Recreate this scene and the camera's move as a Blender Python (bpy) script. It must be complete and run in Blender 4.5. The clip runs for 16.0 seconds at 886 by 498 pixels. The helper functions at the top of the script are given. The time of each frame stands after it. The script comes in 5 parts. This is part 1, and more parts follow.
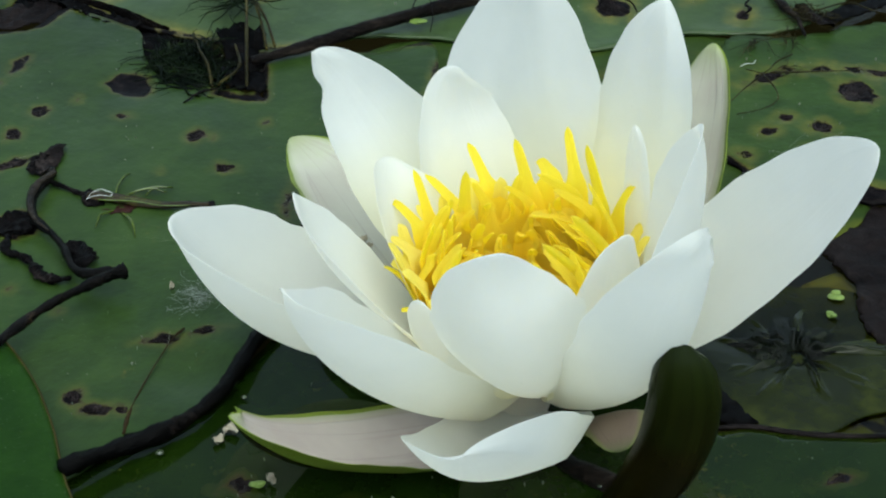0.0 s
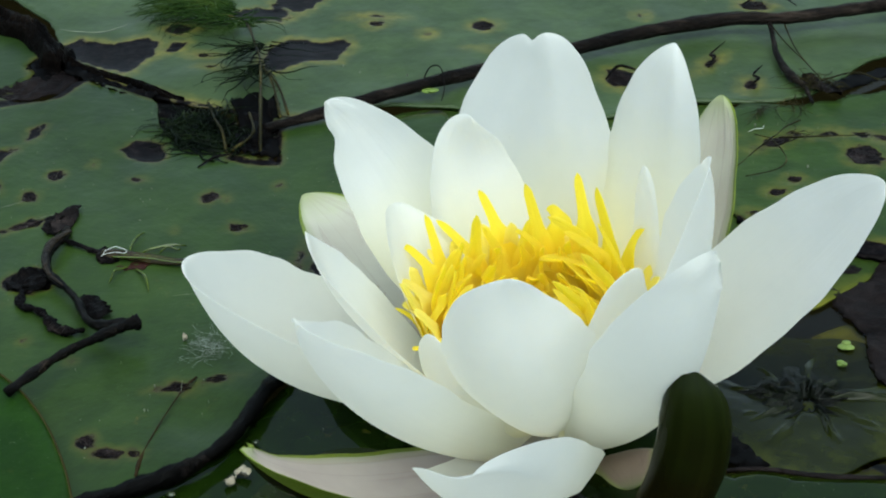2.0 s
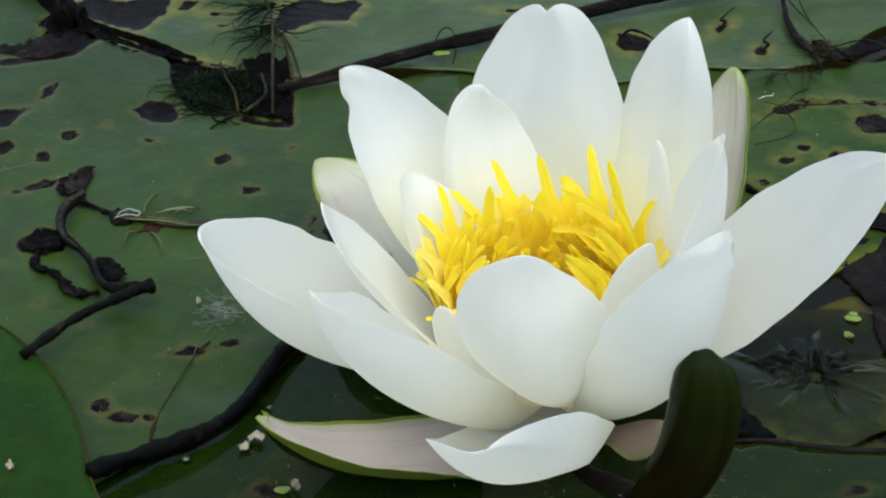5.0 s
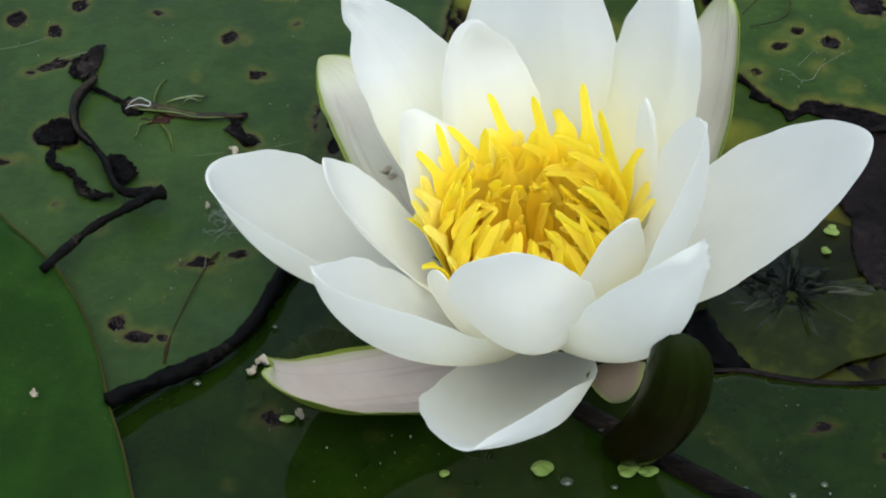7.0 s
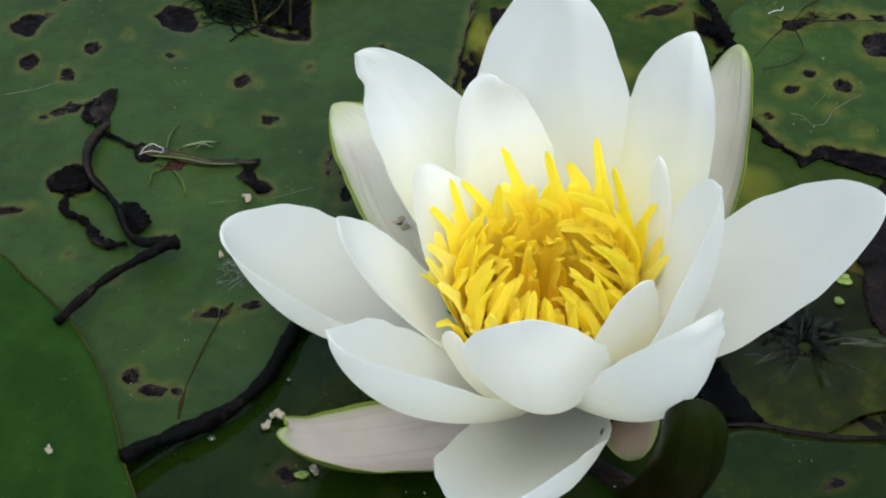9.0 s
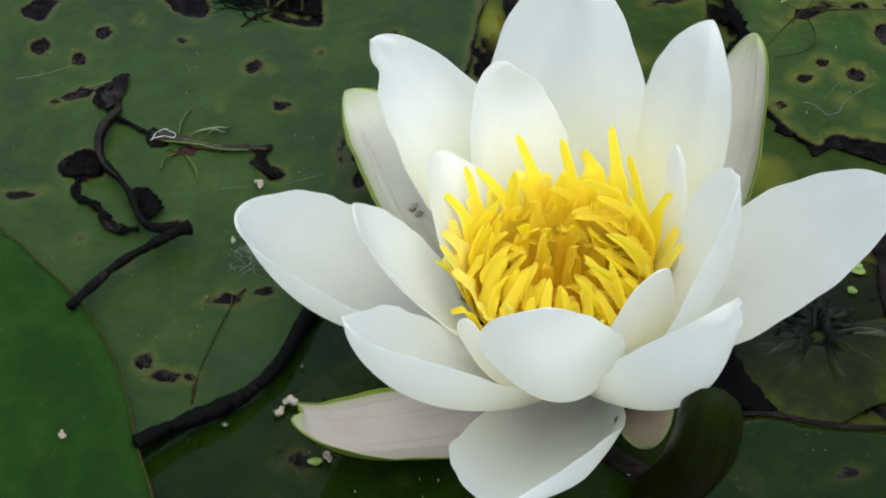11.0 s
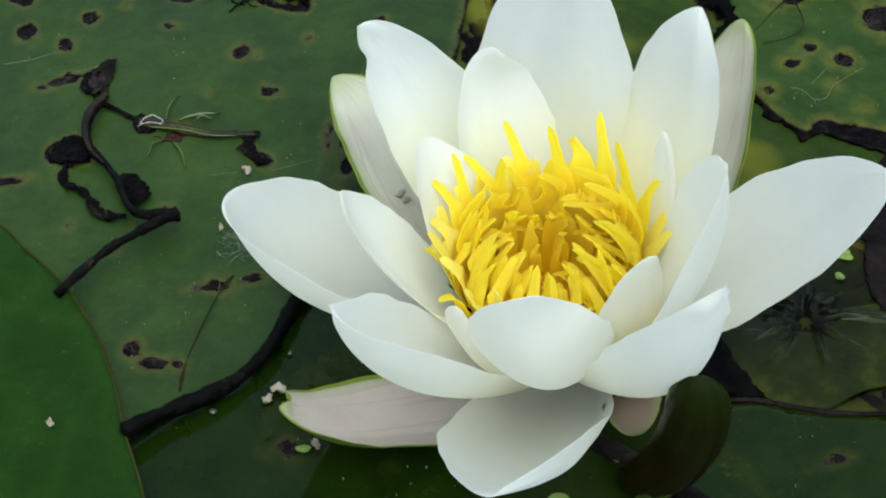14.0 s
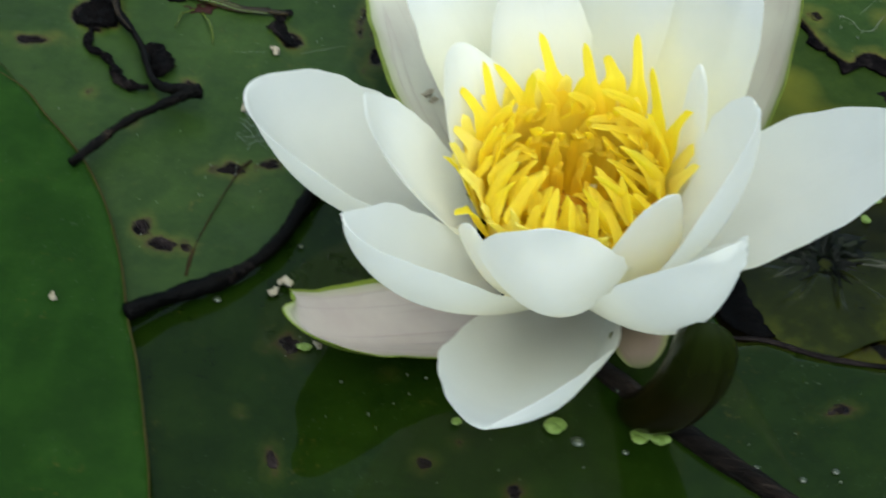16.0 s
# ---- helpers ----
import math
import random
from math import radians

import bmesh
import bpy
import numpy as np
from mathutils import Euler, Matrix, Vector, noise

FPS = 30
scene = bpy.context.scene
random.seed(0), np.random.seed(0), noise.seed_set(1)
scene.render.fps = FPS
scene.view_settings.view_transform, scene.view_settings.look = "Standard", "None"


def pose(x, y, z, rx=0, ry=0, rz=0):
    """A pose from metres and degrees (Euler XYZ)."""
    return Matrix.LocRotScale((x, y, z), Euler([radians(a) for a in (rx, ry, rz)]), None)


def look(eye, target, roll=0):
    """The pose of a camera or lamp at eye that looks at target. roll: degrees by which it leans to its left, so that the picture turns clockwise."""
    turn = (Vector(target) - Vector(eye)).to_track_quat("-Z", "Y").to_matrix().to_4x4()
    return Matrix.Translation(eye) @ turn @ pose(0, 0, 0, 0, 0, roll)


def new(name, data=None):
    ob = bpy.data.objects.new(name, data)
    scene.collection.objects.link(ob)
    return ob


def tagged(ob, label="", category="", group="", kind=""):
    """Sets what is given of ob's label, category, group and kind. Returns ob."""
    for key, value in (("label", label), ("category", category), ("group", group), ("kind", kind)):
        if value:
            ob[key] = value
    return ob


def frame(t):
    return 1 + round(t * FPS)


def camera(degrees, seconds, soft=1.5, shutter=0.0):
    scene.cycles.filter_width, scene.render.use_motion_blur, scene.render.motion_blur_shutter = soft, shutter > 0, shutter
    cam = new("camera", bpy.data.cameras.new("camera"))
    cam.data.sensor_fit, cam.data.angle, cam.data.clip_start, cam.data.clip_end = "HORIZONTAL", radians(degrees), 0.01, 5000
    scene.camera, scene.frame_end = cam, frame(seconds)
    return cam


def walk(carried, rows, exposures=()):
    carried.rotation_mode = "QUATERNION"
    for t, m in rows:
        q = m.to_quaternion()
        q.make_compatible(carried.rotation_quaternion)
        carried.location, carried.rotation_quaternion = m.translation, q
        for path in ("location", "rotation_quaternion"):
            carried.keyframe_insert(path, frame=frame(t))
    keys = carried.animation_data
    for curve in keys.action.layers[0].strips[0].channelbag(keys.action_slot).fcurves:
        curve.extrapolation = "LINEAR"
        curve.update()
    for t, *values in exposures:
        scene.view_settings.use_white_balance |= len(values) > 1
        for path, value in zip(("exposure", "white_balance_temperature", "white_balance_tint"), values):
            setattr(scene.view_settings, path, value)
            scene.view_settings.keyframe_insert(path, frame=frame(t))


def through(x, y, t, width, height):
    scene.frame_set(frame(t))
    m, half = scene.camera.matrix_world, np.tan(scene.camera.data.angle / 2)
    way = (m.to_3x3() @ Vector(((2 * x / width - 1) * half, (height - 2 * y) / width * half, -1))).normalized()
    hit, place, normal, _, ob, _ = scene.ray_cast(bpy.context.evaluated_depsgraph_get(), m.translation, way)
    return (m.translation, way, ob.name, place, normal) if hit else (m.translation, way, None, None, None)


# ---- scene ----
cam = camera(26.0, 16.0, soft=2.0, shutter=0.3)
PATH = [
    (0.0, look((0.0100, -0.3263, 0.2548), (-0.0134, 0.0065, 0.0340), -1.42)),
    (0.5, look((0.0114, -0.3283, 0.2529), (-0.0157, 0.0097, 0.0407), -1.04)),
    (1.0, look((0.0124, -0.3317, 0.2446), (-0.0123, 0.0125, 0.0423), -0.76)),
    (1.5, look((0.0118, -0.3390, 0.2378), (-0.0134, 0.0078, 0.0401), -1.08)),
    (2.0, look((0.0109, -0.3387, 0.2406), (-0.0156, 0.0081, 0.0431), -1.67)),
    (2.5, look((0.0098, -0.3388, 0.2434), (-0.0164, 0.0079, 0.0456), -1.67)),
    (3.0, look((0.0102, -0.3397, 0.2442), (-0.0161, 0.0065, 0.0454), -1.63)),
    (3.5, look((0.0089, -0.3403, 0.2467), (-0.0177, 0.0063, 0.0488), -1.58)),
    (4.0, look((0.0093, -0.3403, 0.2463), (-0.0178, 0.0044, 0.0451), -1.57)),
    (4.5, look((0.0092, -0.3401, 0.2445), (-0.0169, 0.0032, 0.0408), -1.36)),
    (5.0, look((0.0080, -0.3391, 0.2481), (-0.0181, 0.0015, 0.0399), -1.03)),
    (5.2, look((0.0081, -0.3372, 0.2517), (-0.0170, -0.0036, 0.0324), -0.94)),
    (5.5, look((0.0083, -0.3342, 0.2580), (-0.0168, -0.0085, 0.0280), -0.93)),
    (5.9, look((0.0090, -0.3290, 0.2716), (-0.0165, -0.0125, 0.0290), -0.92)),
    (6.6, look((0.0105, -0.3160, 0.3035), (-0.0158, -0.0175, 0.0405), -0.91)),
    (7.3, look((0.0115, -0.3084, 0.3246), (-0.0150, -0.0198, 0.0488), -0.90)),
    (7.5, look((0.0104, -0.3024, 0.3282), (-0.0160, -0.0160, 0.0502), -1.18)),
    (8.0, look((0.0092, -0.3037, 0.3286), (-0.0168, -0.0117, 0.0564), -0.75)),
    (8.5, look((0.0085, -0.3045, 0.3286), (-0.0174, -0.0124, 0.0566), -0.88)),
    (9.0, look((0.0087, -0.3041, 0.3282), (-0.0189, -0.0129, 0.0553), -1.08)),
    (9.5, look((0.0079, -0.3041, 0.3272), (-0.0197, -0.0140, 0.0533), -1.03)),
    (10.0, look((0.0070, -0.3046, 0.3288), (-0.0204, -0.0153, 0.0539), -0.95)),
    (12.5, look((0.0022, -0.3026, 0.3263), (-0.0239, -0.0131, 0.0515), -0.38)),
    (13.0, look((0.0039, -0.3034, 0.3268), (-0.0226, -0.0135, 0.0525), -0.64)),
    (13.5, look((0.0045, -0.3019, 0.3291), (-0.0212, -0.0123, 0.0544), -0.82)),
    (14.0, look((0.0046, -0.3025, 0.3292), (-0.0195, -0.0160, 0.0510), -0.41)),
    (14.5, look((0.0035, -0.3029, 0.3352), (-0.0208, -0.0157, 0.0578), -0.17)),
    (15.0, look((-0.0012, -0.3005, 0.3340), (-0.0315, -0.0161, 0.0544), -0.69)),
    (15.5, look((0.0006, -0.2969, 0.3316), (-0.0393, -0.0210, 0.0447), -0.52)),
    (16.0, look((0.0059, -0.2852, 0.3353), (-0.0214, -0.0241, 0.0335), 4.23)),
]
walk(cam, PATH, [(0.0, 0.98, 6020, -5), (3.0, 0.98, 6050, -5), (4.5, 1.0, 6150, 4), (7.5, 1.0, 6100, 4), (10.0, 1.0, 6100, 5), (13.0, 1.04, 6100, -2), (16.0, 1.0, 6100, -3)])

# ---- world and light: bright overcast sky over a pond ----
world = bpy.data.worlds.new("sky")
scene.world = world
world.use_nodes = True
wn = world.node_tree
sky = wn.nodes.new("ShaderNodeTexSky")
sky.sky_type = "NISHITA"
sky.sun_disc = False
sky.sun_elevation = radians(68)
sky.sun_rotation = radians(165)
sky.dust_density = 2.5
sky.ozone_density = 1.0
wn.nodes["Background"].inputs["Strength"].default_value = 0.105
# high thin cloud: the sky's blue is washed out
cloud = wn.nodes.new("ShaderNodeHueSaturation")
cloud.inputs["Saturation"].default_value = 0.6
wn.links.new(sky.outputs["Color"], cloud.inputs["Color"])
wn.links.new(cloud.outputs["Color"], wn.nodes["Background"].inputs["Color"])

sun_data = bpy.data.lights.new("sun", "SUN")
sun_data.energy = 1.4
sun_data.angle = radians(80)
sun_data.color = (1.0, 0.98, 0.95)
sun = new("sun", sun_data)
sun.matrix_world = look((0.6, -1.9, 5.0), (0, 0, 0))

MM = 0.001


# ---- materials ----
def material(name):
    m = bpy.data.materials.new(name)
    m.use_nodes = True
    return m, m.node_tree, m.node_tree.nodes["Principled BSDF"]


def node(tree, kind, **inputs):
    n = tree.nodes.new(kind)
    for key, value in inputs.items():
        n.inputs[key].default_value = value
    return n


def noise_of(tree, scale, detail=4.0, rough=0.55, stretch=(1, 1, 1)):
    tc = tree.nodes.new("ShaderNodeTexCoord")
    mp = tree.nodes.new("ShaderNodeMapping")
    mp.inputs["Scale"].default_value = stretch
    n = node(tree, "ShaderNodeTexNoise", Scale=scale, Detail=detail, Roughness=rough)
    tree.links.new(tc.outputs["Object"], mp.inputs["Vector"])
    tree.links.new(mp.outputs["Vector"], n.inputs["Vector"])
    return n.outputs["Fac"]


def ramp(tree, fac, stops):
    r = tree.nodes.new("ShaderNodeValToRGB")
    while len(r.color_ramp.elements) < len(stops):
        r.color_ramp.elements.new(0.5)
    for e, (pos, col) in zip(r.color_ramp.elements, stops):
        e.position, e.color = pos, (*col, 1.0)
    tree.links.new(fac, r.inputs["Fac"])
    return r.outputs["Color"]


def mixed(tree, fac, a, b, blend="MIX"):
    m = tree.nodes.new("ShaderNodeMix")
    m.data_type, m.blend_type = "RGBA", blend
    for sock, value in ((m.inputs[0], fac), (m.inputs[6], a), (m.inputs[7], b)):
        if isinstance(value, (int, float)):
            sock.default_value = value
        elif isinstance(value, tuple):
            sock.default_value = (*value, 1.0)
        else:
            tree.links.new(value, sock)
    return m.outputs[2]


def math_of(tree, op, a, b=0.0, clamp=False):
    m = tree.nodes.new("ShaderNodeMath")
    m.operation, m.use_clamp = op, clamp
    for sock, value in ((m.inputs[0], a), (m.inputs[1], b)):
        if isinstance(value, (int, float)):
            sock.default_value = value
        else:
            tree.links.new(value, sock)
    return m.outputs[0]


def attribute(tree, name):
    a = tree.nodes.new("ShaderNodeAttribute")
    a.attribute_name = name
    return a.outputs["Fac"]


def bump(tree, bsdf, height, strength, distance):
    b = node(tree, "ShaderNodeBump", Strength=strength, Distance=distance)
    tree.links.new(height, b.inputs["Height"])
    tree.links.new(b.outputs["Normal"], bsdf.inputs["Normal"])
    return b


def petal_material(name, inner, base, edge, sss, through=0.50, back=(0.97, 0.965, 0.91), spec=0.3):
    """Soft petal skin: creamy at the base, fine lengthwise veins, faint blotches."""
    m, tree, bsdf = material(name)
    along, across = attribute(tree, "along"), attribute(tree, "across")
    wob = noise_of(tree, 60.0, 3.0)
    pos = math_of(tree, "ADD", along, math_of(tree, "MULTIPLY", math_of(tree, "SUBTRACT", wob, 0.5), 0.18))
    col = ramp(tree, pos, [(0.12, base), (0.45, inner), (0.96, inner), (1.0, edge)])
    blot = ramp(tree, noise_of(tree, 130.0, 5.0), [(0.35, (0.945, 0.95, 0.95)), (0.62, (1, 1, 1))])
    col = mixed(tree, 1.0, col, blot, "MULTIPLY")
    grit = ramp(tree, noise_of(tree, 520.0, 2.0, 0.6), [(0.735, (0, 0, 0)), (0.77, (1, 1, 1))])
    few = ramp(tree, noise_of(tree, 55.0, 2.0), [(0.52, (0, 0, 0)), (0.64, (1, 1, 1))])
    col = mixed(tree, math_of(tree, "MULTIPLY", math_of(tree, "MULTIPLY", grit, few), 0.5), col, (0.30, 0.28, 0.16))
    tree.links.new(col, bsdf.inputs["Base Color"])
    bsdf.inputs["Roughness"].default_value = 0.5
    bsdf.inputs["Specular IOR Level"].default_value = spec
    bsdf.inputs["Subsurface Weight"].default_value = sss
    bsdf.inputs["Subsurface Radius"].default_value = (1.0, 0.95, 0.85)
    bsdf.inputs["Subsurface Scale"].default_value = 0.003
    vein = tree.nodes.new("ShaderNodeTexNoise")
    vein.inputs["Scale"].default_value = 1.0
    vein.inputs["Detail"].default_value = 3.0
    comb = tree.nodes.new("ShaderNodeCombineXYZ")
    tree.links.new(math_of(tree, "MULTIPLY", across, 5.0), comb.inputs[0])
    tree.links.new(math_of(tree, "MULTIPLY", along, 1.6), comb.inputs[1])
    tree.links.new(comb.outputs[0], vein.inputs["Vector"])
    h = math_of(tree, "ADD", vein.outputs["Fac"], math_of(tree, "MULTIPLY", noise_of(tree, 90.0, 2.0), 0.8))
    bump(tree, bsdf, h, 0.24, 0.0012)
    glow = tree.nodes.new("ShaderNodeBsdfTranslucent")
    glow.inputs["Color"].default_value = (*back, 1)
    mix = node(tree, "ShaderNodeMixShader", Fac=through)
    tree.links.new(bsdf.outputs[0], mix.inputs[1])
    tree.links.new(glow.outputs[0], mix.inputs[2])
    tree.links.new(mix.outputs[0], tree.nodes["Material Output"].inputs["Surface"])
    return m


def thin_material(name, stops, scale, rough=0.5, spec=0.4, strength=0.4, distance=0.0006, stretch=(1, 1, 1), sss=0.0):
    """A mottled surface: colours by two scales of noise, with relief of its own."""
    m, tree, bsdf = material(name)
    big, small = noise_of(tree, scale, 3.0, 0.5, stretch), noise_of(tree, scale * 7, 5.0, 0.65, stretch)
    fac = math_of(tree, "ADD", math_of(tree, "MULTIPLY", big, 0.6), math_of(tree, "MULTIPLY", small, 0.4))
    tree.links.new(ramp(tree, fac, stops), bsdf.inputs["Base Color"])
    bsdf.inputs["Roughness"].default_value = rough
    bsdf.inputs["Specular IOR Level"].default_value = spec
    if sss:
        bsdf.inputs["Subsurface Weight"].default_value = sss
        bsdf.inputs["Subsurface Radius"].default_value = (1.0, 0.8, 0.3)
        bsdf.inputs["Subsurface Scale"].default_value = 0.0015
    bump(tree, bsdf, small, strength, distance)
    return m


def pad_material(name, green, green2, rough=0.32, spec=0.08, yellow=0.0, rim=0.32, skin=0.5, spread=2.6):
    """Waxy lily pad: mottled green, yellow rims round rotten patches, near-black papery rot."""
    m, tree, bsdf = material(name)
    fac = math_of(tree, "ADD", math_of(tree, "MULTIPLY", noise_of(tree, 26.0, 3.0), 0.55), math_of(tree, "MULTIPLY", noise_of(tree, 330.0, 5.0, 0.7), 0.45))
    col = ramp(tree, fac, [(0.34, green), (0.66, green2)])
    cloud = ramp(tree, noise_of(tree, 8.0, 4.0, 0.6), [(0.35, (0.70, 0.71, 0.67)), (0.68, (1.08, 1.06, 1.05))])
    col = mixed(tree, 1.0, col, cloud, "MULTIPLY")
    # pale dust and lime film in loose flecks
    fleck = ramp(tree, noise_of(tree, 900.0, 3.0, 0.8), [(0.66, (0, 0, 0)), (0.74, (1, 1, 1))])
    film = math_of(tree, "MULTIPLY", fleck, ramp(tree, noise_of(tree, 22.0, 3.0), [(0.45, (0, 0, 0)), (0.75, (1, 1, 1))]))
    col = mixed(tree, math_of(tree, "MULTIPLY", film, 0.5), col, (0.32, 0.36, 0.26))
    # small yellow-brown flecks in loose groups, and faint darker veins of algae
    speck = ramp(tree, noise_of(tree, 300.0, 4.0, 0.75), [(0.60, (0, 0, 0)), (0.70, (1, 1, 1))])
    where = ramp(tree, noise_of(tree, 30.0, 3.0), [(0.50, (0, 0, 0)), (0.66, (1, 1, 1))])
    col = mixed(tree, math_of(tree, "MULTIPLY", math_of(tree, "MULTIPLY", speck, where), 0.65), col, (0.085, 0.070, 0.014))
    algae = ramp(tree, noise_of(tree, 70.0, 6.0, 0.7), [(0.40, (0.62, 0.66, 0.64)), (0.60, (1.14, 1.10, 1.10))])
    col = mixed(tree, 0.7, col, algae, "MULTIPLY")
    # rot: signed distance in mm to the patch outlines, roughened
    d = attribute(tree, "rot")
    d = math_of(tree, "ADD", d, math_of(tree, "MULTIPLY", math_of(tree, "SUBTRACT", noise_of(tree, 420.0, 5.0, 0.65), 0.5), 1.8))
    d = math_of(tree, "ADD", d, math_of(tree, "MULTIPLY", math_of(tree, "SUBTRACT", noise_of(tree, 170.0, 3.0, 0.6), 0.5), 3.0))
    wide = math_of(tree, "ADD", d, math_of(tree, "MULTIPLY", math_of(tree, "SUBTRACT", noise_of(tree, 150.0, 4.0, 0.6), 0.5), 3.0))
    halo = math_of(tree, "SUBTRACT", 1.0, math_of(tree, "DIVIDE", wide, spread, True), True)
    yel = ramp(tree, noise_of(tree, 260.0, 4.0), [(0.35, (0.055, 0.065, 0.010)), (0.65, (0.15, 0.135, 0.022))])
    col = mixed(tree, math_of(tree, "MULTIPLY", halo, rim), col, yel)
    rust = math_of(tree, "SUBTRACT", 1.0, math_of(tree, "DIVIDE", math_of(tree, "SUBTRACT", d, 0.1), 0.7, True), True)
    col = mixed(tree, math_of(tree, "MULTIPLY", rust, 0.7), col, (0.03, 0.018, 0.008))
    dead = ramp(tree, noise_of(tree, 500.0, 5.0, 0.7), [(0.36, (0.0012, 0.001, 0.0012)), (0.52, (0.0038, 0.003, 0.0032)), (0.70, (0.015, 0.012, 0.012))])
    core = math_of(tree, "SUBTRACT", 1.0, math_of(tree, "DIVIDE", math_of(tree, "ADD", d, 0.25), 0.45, True), True)
    col = mixed(tree, core, col, dead)
    if yellow:
        pale = ramp(tree, noise_of(tree, 14.0, 3.0), [(0.47, (0, 0, 0)), (0.62, (1, 1, 1))])
        col = mixed(tree, math_of(tree, "MULTIPLY", pale, yellow), col, (0.20, 0.19, 0.022))
    tree.links.new(col, bsdf.inputs["Base Color"])
    r = ramp(tree, noise_of(tree, 45.0, 4.0), [(0.3, (rough - 0.07,) * 3), (0.7, (rough + 0.12,) * 3)])
    tree.links.new(r, bsdf.inputs["Roughness"])
    # veins that fan out from the stalk, and fine skin
    vein = tree.nodes.new("ShaderNodeTexWave")
    vein.wave_type, vein.bands_direction = "BANDS", "X"
    vein.inputs["Scale"].default_value = 1.0
    vein.inputs["Distortion"].default_value = 1.4
    vein.inputs["Detail"].default_value = 2.0
    comb = tree.nodes.new("ShaderNodeCombineXYZ")
    tree.links.new(math_of(tree, "MULTIPLY", attribute(tree, "fan"), 7.0), comb.inputs[0])
    tree.links.new(comb.outputs[0], vein.inputs["Vector"])
    ridge = math_of(tree, "POWER", vein.outputs["Fac"], 6.0)
    h = math_of(tree, "ADD", math_of(tree, "MULTIPLY", ridge, 0.02), math_of(tree, "MULTIPLY", noise_of(tree, 210.0, 4.0), skin))
    h = math_of(tree, "SUBTRACT", h, math_of(tree, "MULTIPLY", core, 0.7))
    # the wax is gone where the leaf has rotted
    tree.links.new(math_of(tree, "MULTIPLY", math_of(tree, "SUBTRACT", 1.0, math_of(tree, "MULTIPLY", core, 0.8)), spec), bsdf.inputs["Specular IOR Level"])
    bump(tree, bsdf, h, 0.3, 0.0012)
    return m


PETAL = petal_material("white_petal", (0.88, 0.88, 0.88), (0.89, 0.885, 0.81), (0.80, 0.84, 0.78), 0.3, 0.66)
# back petals: the cream base also holds yellow light bounced off the stamens
CREAM_BOUNCE_PETAL = petal_material("cream_bounce_petal", (0.84, 0.842, 0.835), (0.87, 0.83, 0.54), (0.78, 0.82, 0.76), 0.35, 0.58)
INNER_PETAL = petal_material("cream_inner_petal", (0.89, 0.888, 0.85), (0.90, 0.84, 0.48), (0.84, 0.84, 0.76), 0.4, 0.62)
STAMEN = petal_material("yellow_stamen", (0.985, 0.87, 0.11), (0.96, 0.66, 0.02), (0.985, 0.92, 0.28), 0.3, 0.72, (0.99, 0.89, 0.08), 0.06)
STAMEN_PALE = petal_material("pale_stamen", (0.985, 0.91, 0.24), (0.98, 0.85, 0.12), (0.985, 0.93, 0.34), 0.3, 0.65, (0.98, 0.88, 0.22), 0.12)
STIGMA = thin_material("stigma", [(0.3, (0.22, 0.09, 0.003)), (0.7, (0.50, 0.25, 0.008))], 300.0, 0.55, 0.1)


def sepal_inside(name, tints, shade_tone=1.0):
    m, tree, bsdf = material(name)
    col = ramp(tree, noise_of(tree, 60.0, 4.0), list(zip((0.3, 0.6, 0.75), tints)))
    comb = tree.nodes.new("ShaderNodeCombineXYZ")
    tree.links.new(math_of(tree, "MULTIPLY", attribute(tree, "across"), 3.2), comb.inputs[0])
    tree.links.new(math_of(tree, "MULTIPLY", attribute(tree, "along"), 0.9), comb.inputs[1])
    vein = node(tree, "ShaderNodeTexNoise", Scale=0.8, Detail=2.0)
    tree.links.new(comb.outputs[0], vein.inputs["Vector"])
    line = ramp(tree, vein.outputs["Fac"], [(0.47, (0, 0, 0)), (0.5, (1, 1, 1)), (0.53, (0, 0, 0))])
    col = mixed(tree, math_of(tree, "MULTIPLY", line, 0.22), col, (0.25, 0.18, 0.19))
    col = mixed(tree, 1.0, col, (shade_tone, shade_tone * 0.93, shade_tone * 0.84), "MULTIPLY") if shade_tone < 1 else col
    green = ramp(tree, attribute(tree, "along"), [(0.62, (0, 0, 0)), (0.90, (1, 1, 1))])
    col = mixed(tree, math_of(tree, "MULTIPLY", green, 0.75), col, (0.22 * shade_tone, 0.27 * shade_tone, 0.09 * shade_tone))
    flank = ramp(tree, math_of(tree, "ABSOLUTE", attribute(tree, "across"), 0.0), [(0.72, (0, 0, 0)), (0.98, (1, 1, 1))])
    col = mixed(tree, math_of(tree, "MULTIPLY", flank, 0.6), col, (0.17, 0.22, 0.04))
    tree.links.new(col, bsdf.inputs["Base Color"])
    bsdf.inputs["Roughness"].default_value = 0.5
    bsdf.inputs["Specular IOR Level"].default_value = 0.2
    bump(tree, bsdf, line, 0.2, 0.0008)
    return m


SEPAL_PINK = sepal_inside("pinkish_sepal_inside", [(0.39, 0.335, 0.31), (0.45, 0.40, 0.365), (0.47, 0.45, 0.385)])
SEPAL_IN = sepal_inside("greenish_sepal_inside", [(0.38, 0.355, 0.295), (0.43, 0.42, 0.34), (0.42, 0.44, 0.30)])
# brownish tint, multiplied darker to hold the shade below the front right petal
SEPAL_IN_BROWN_SHADED = sepal_inside("shaded_brownish_sepal_inside", [(0.36, 0.28, 0.22), (0.42, 0.33, 0.26), (0.45, 0.38, 0.28)], 0.42)


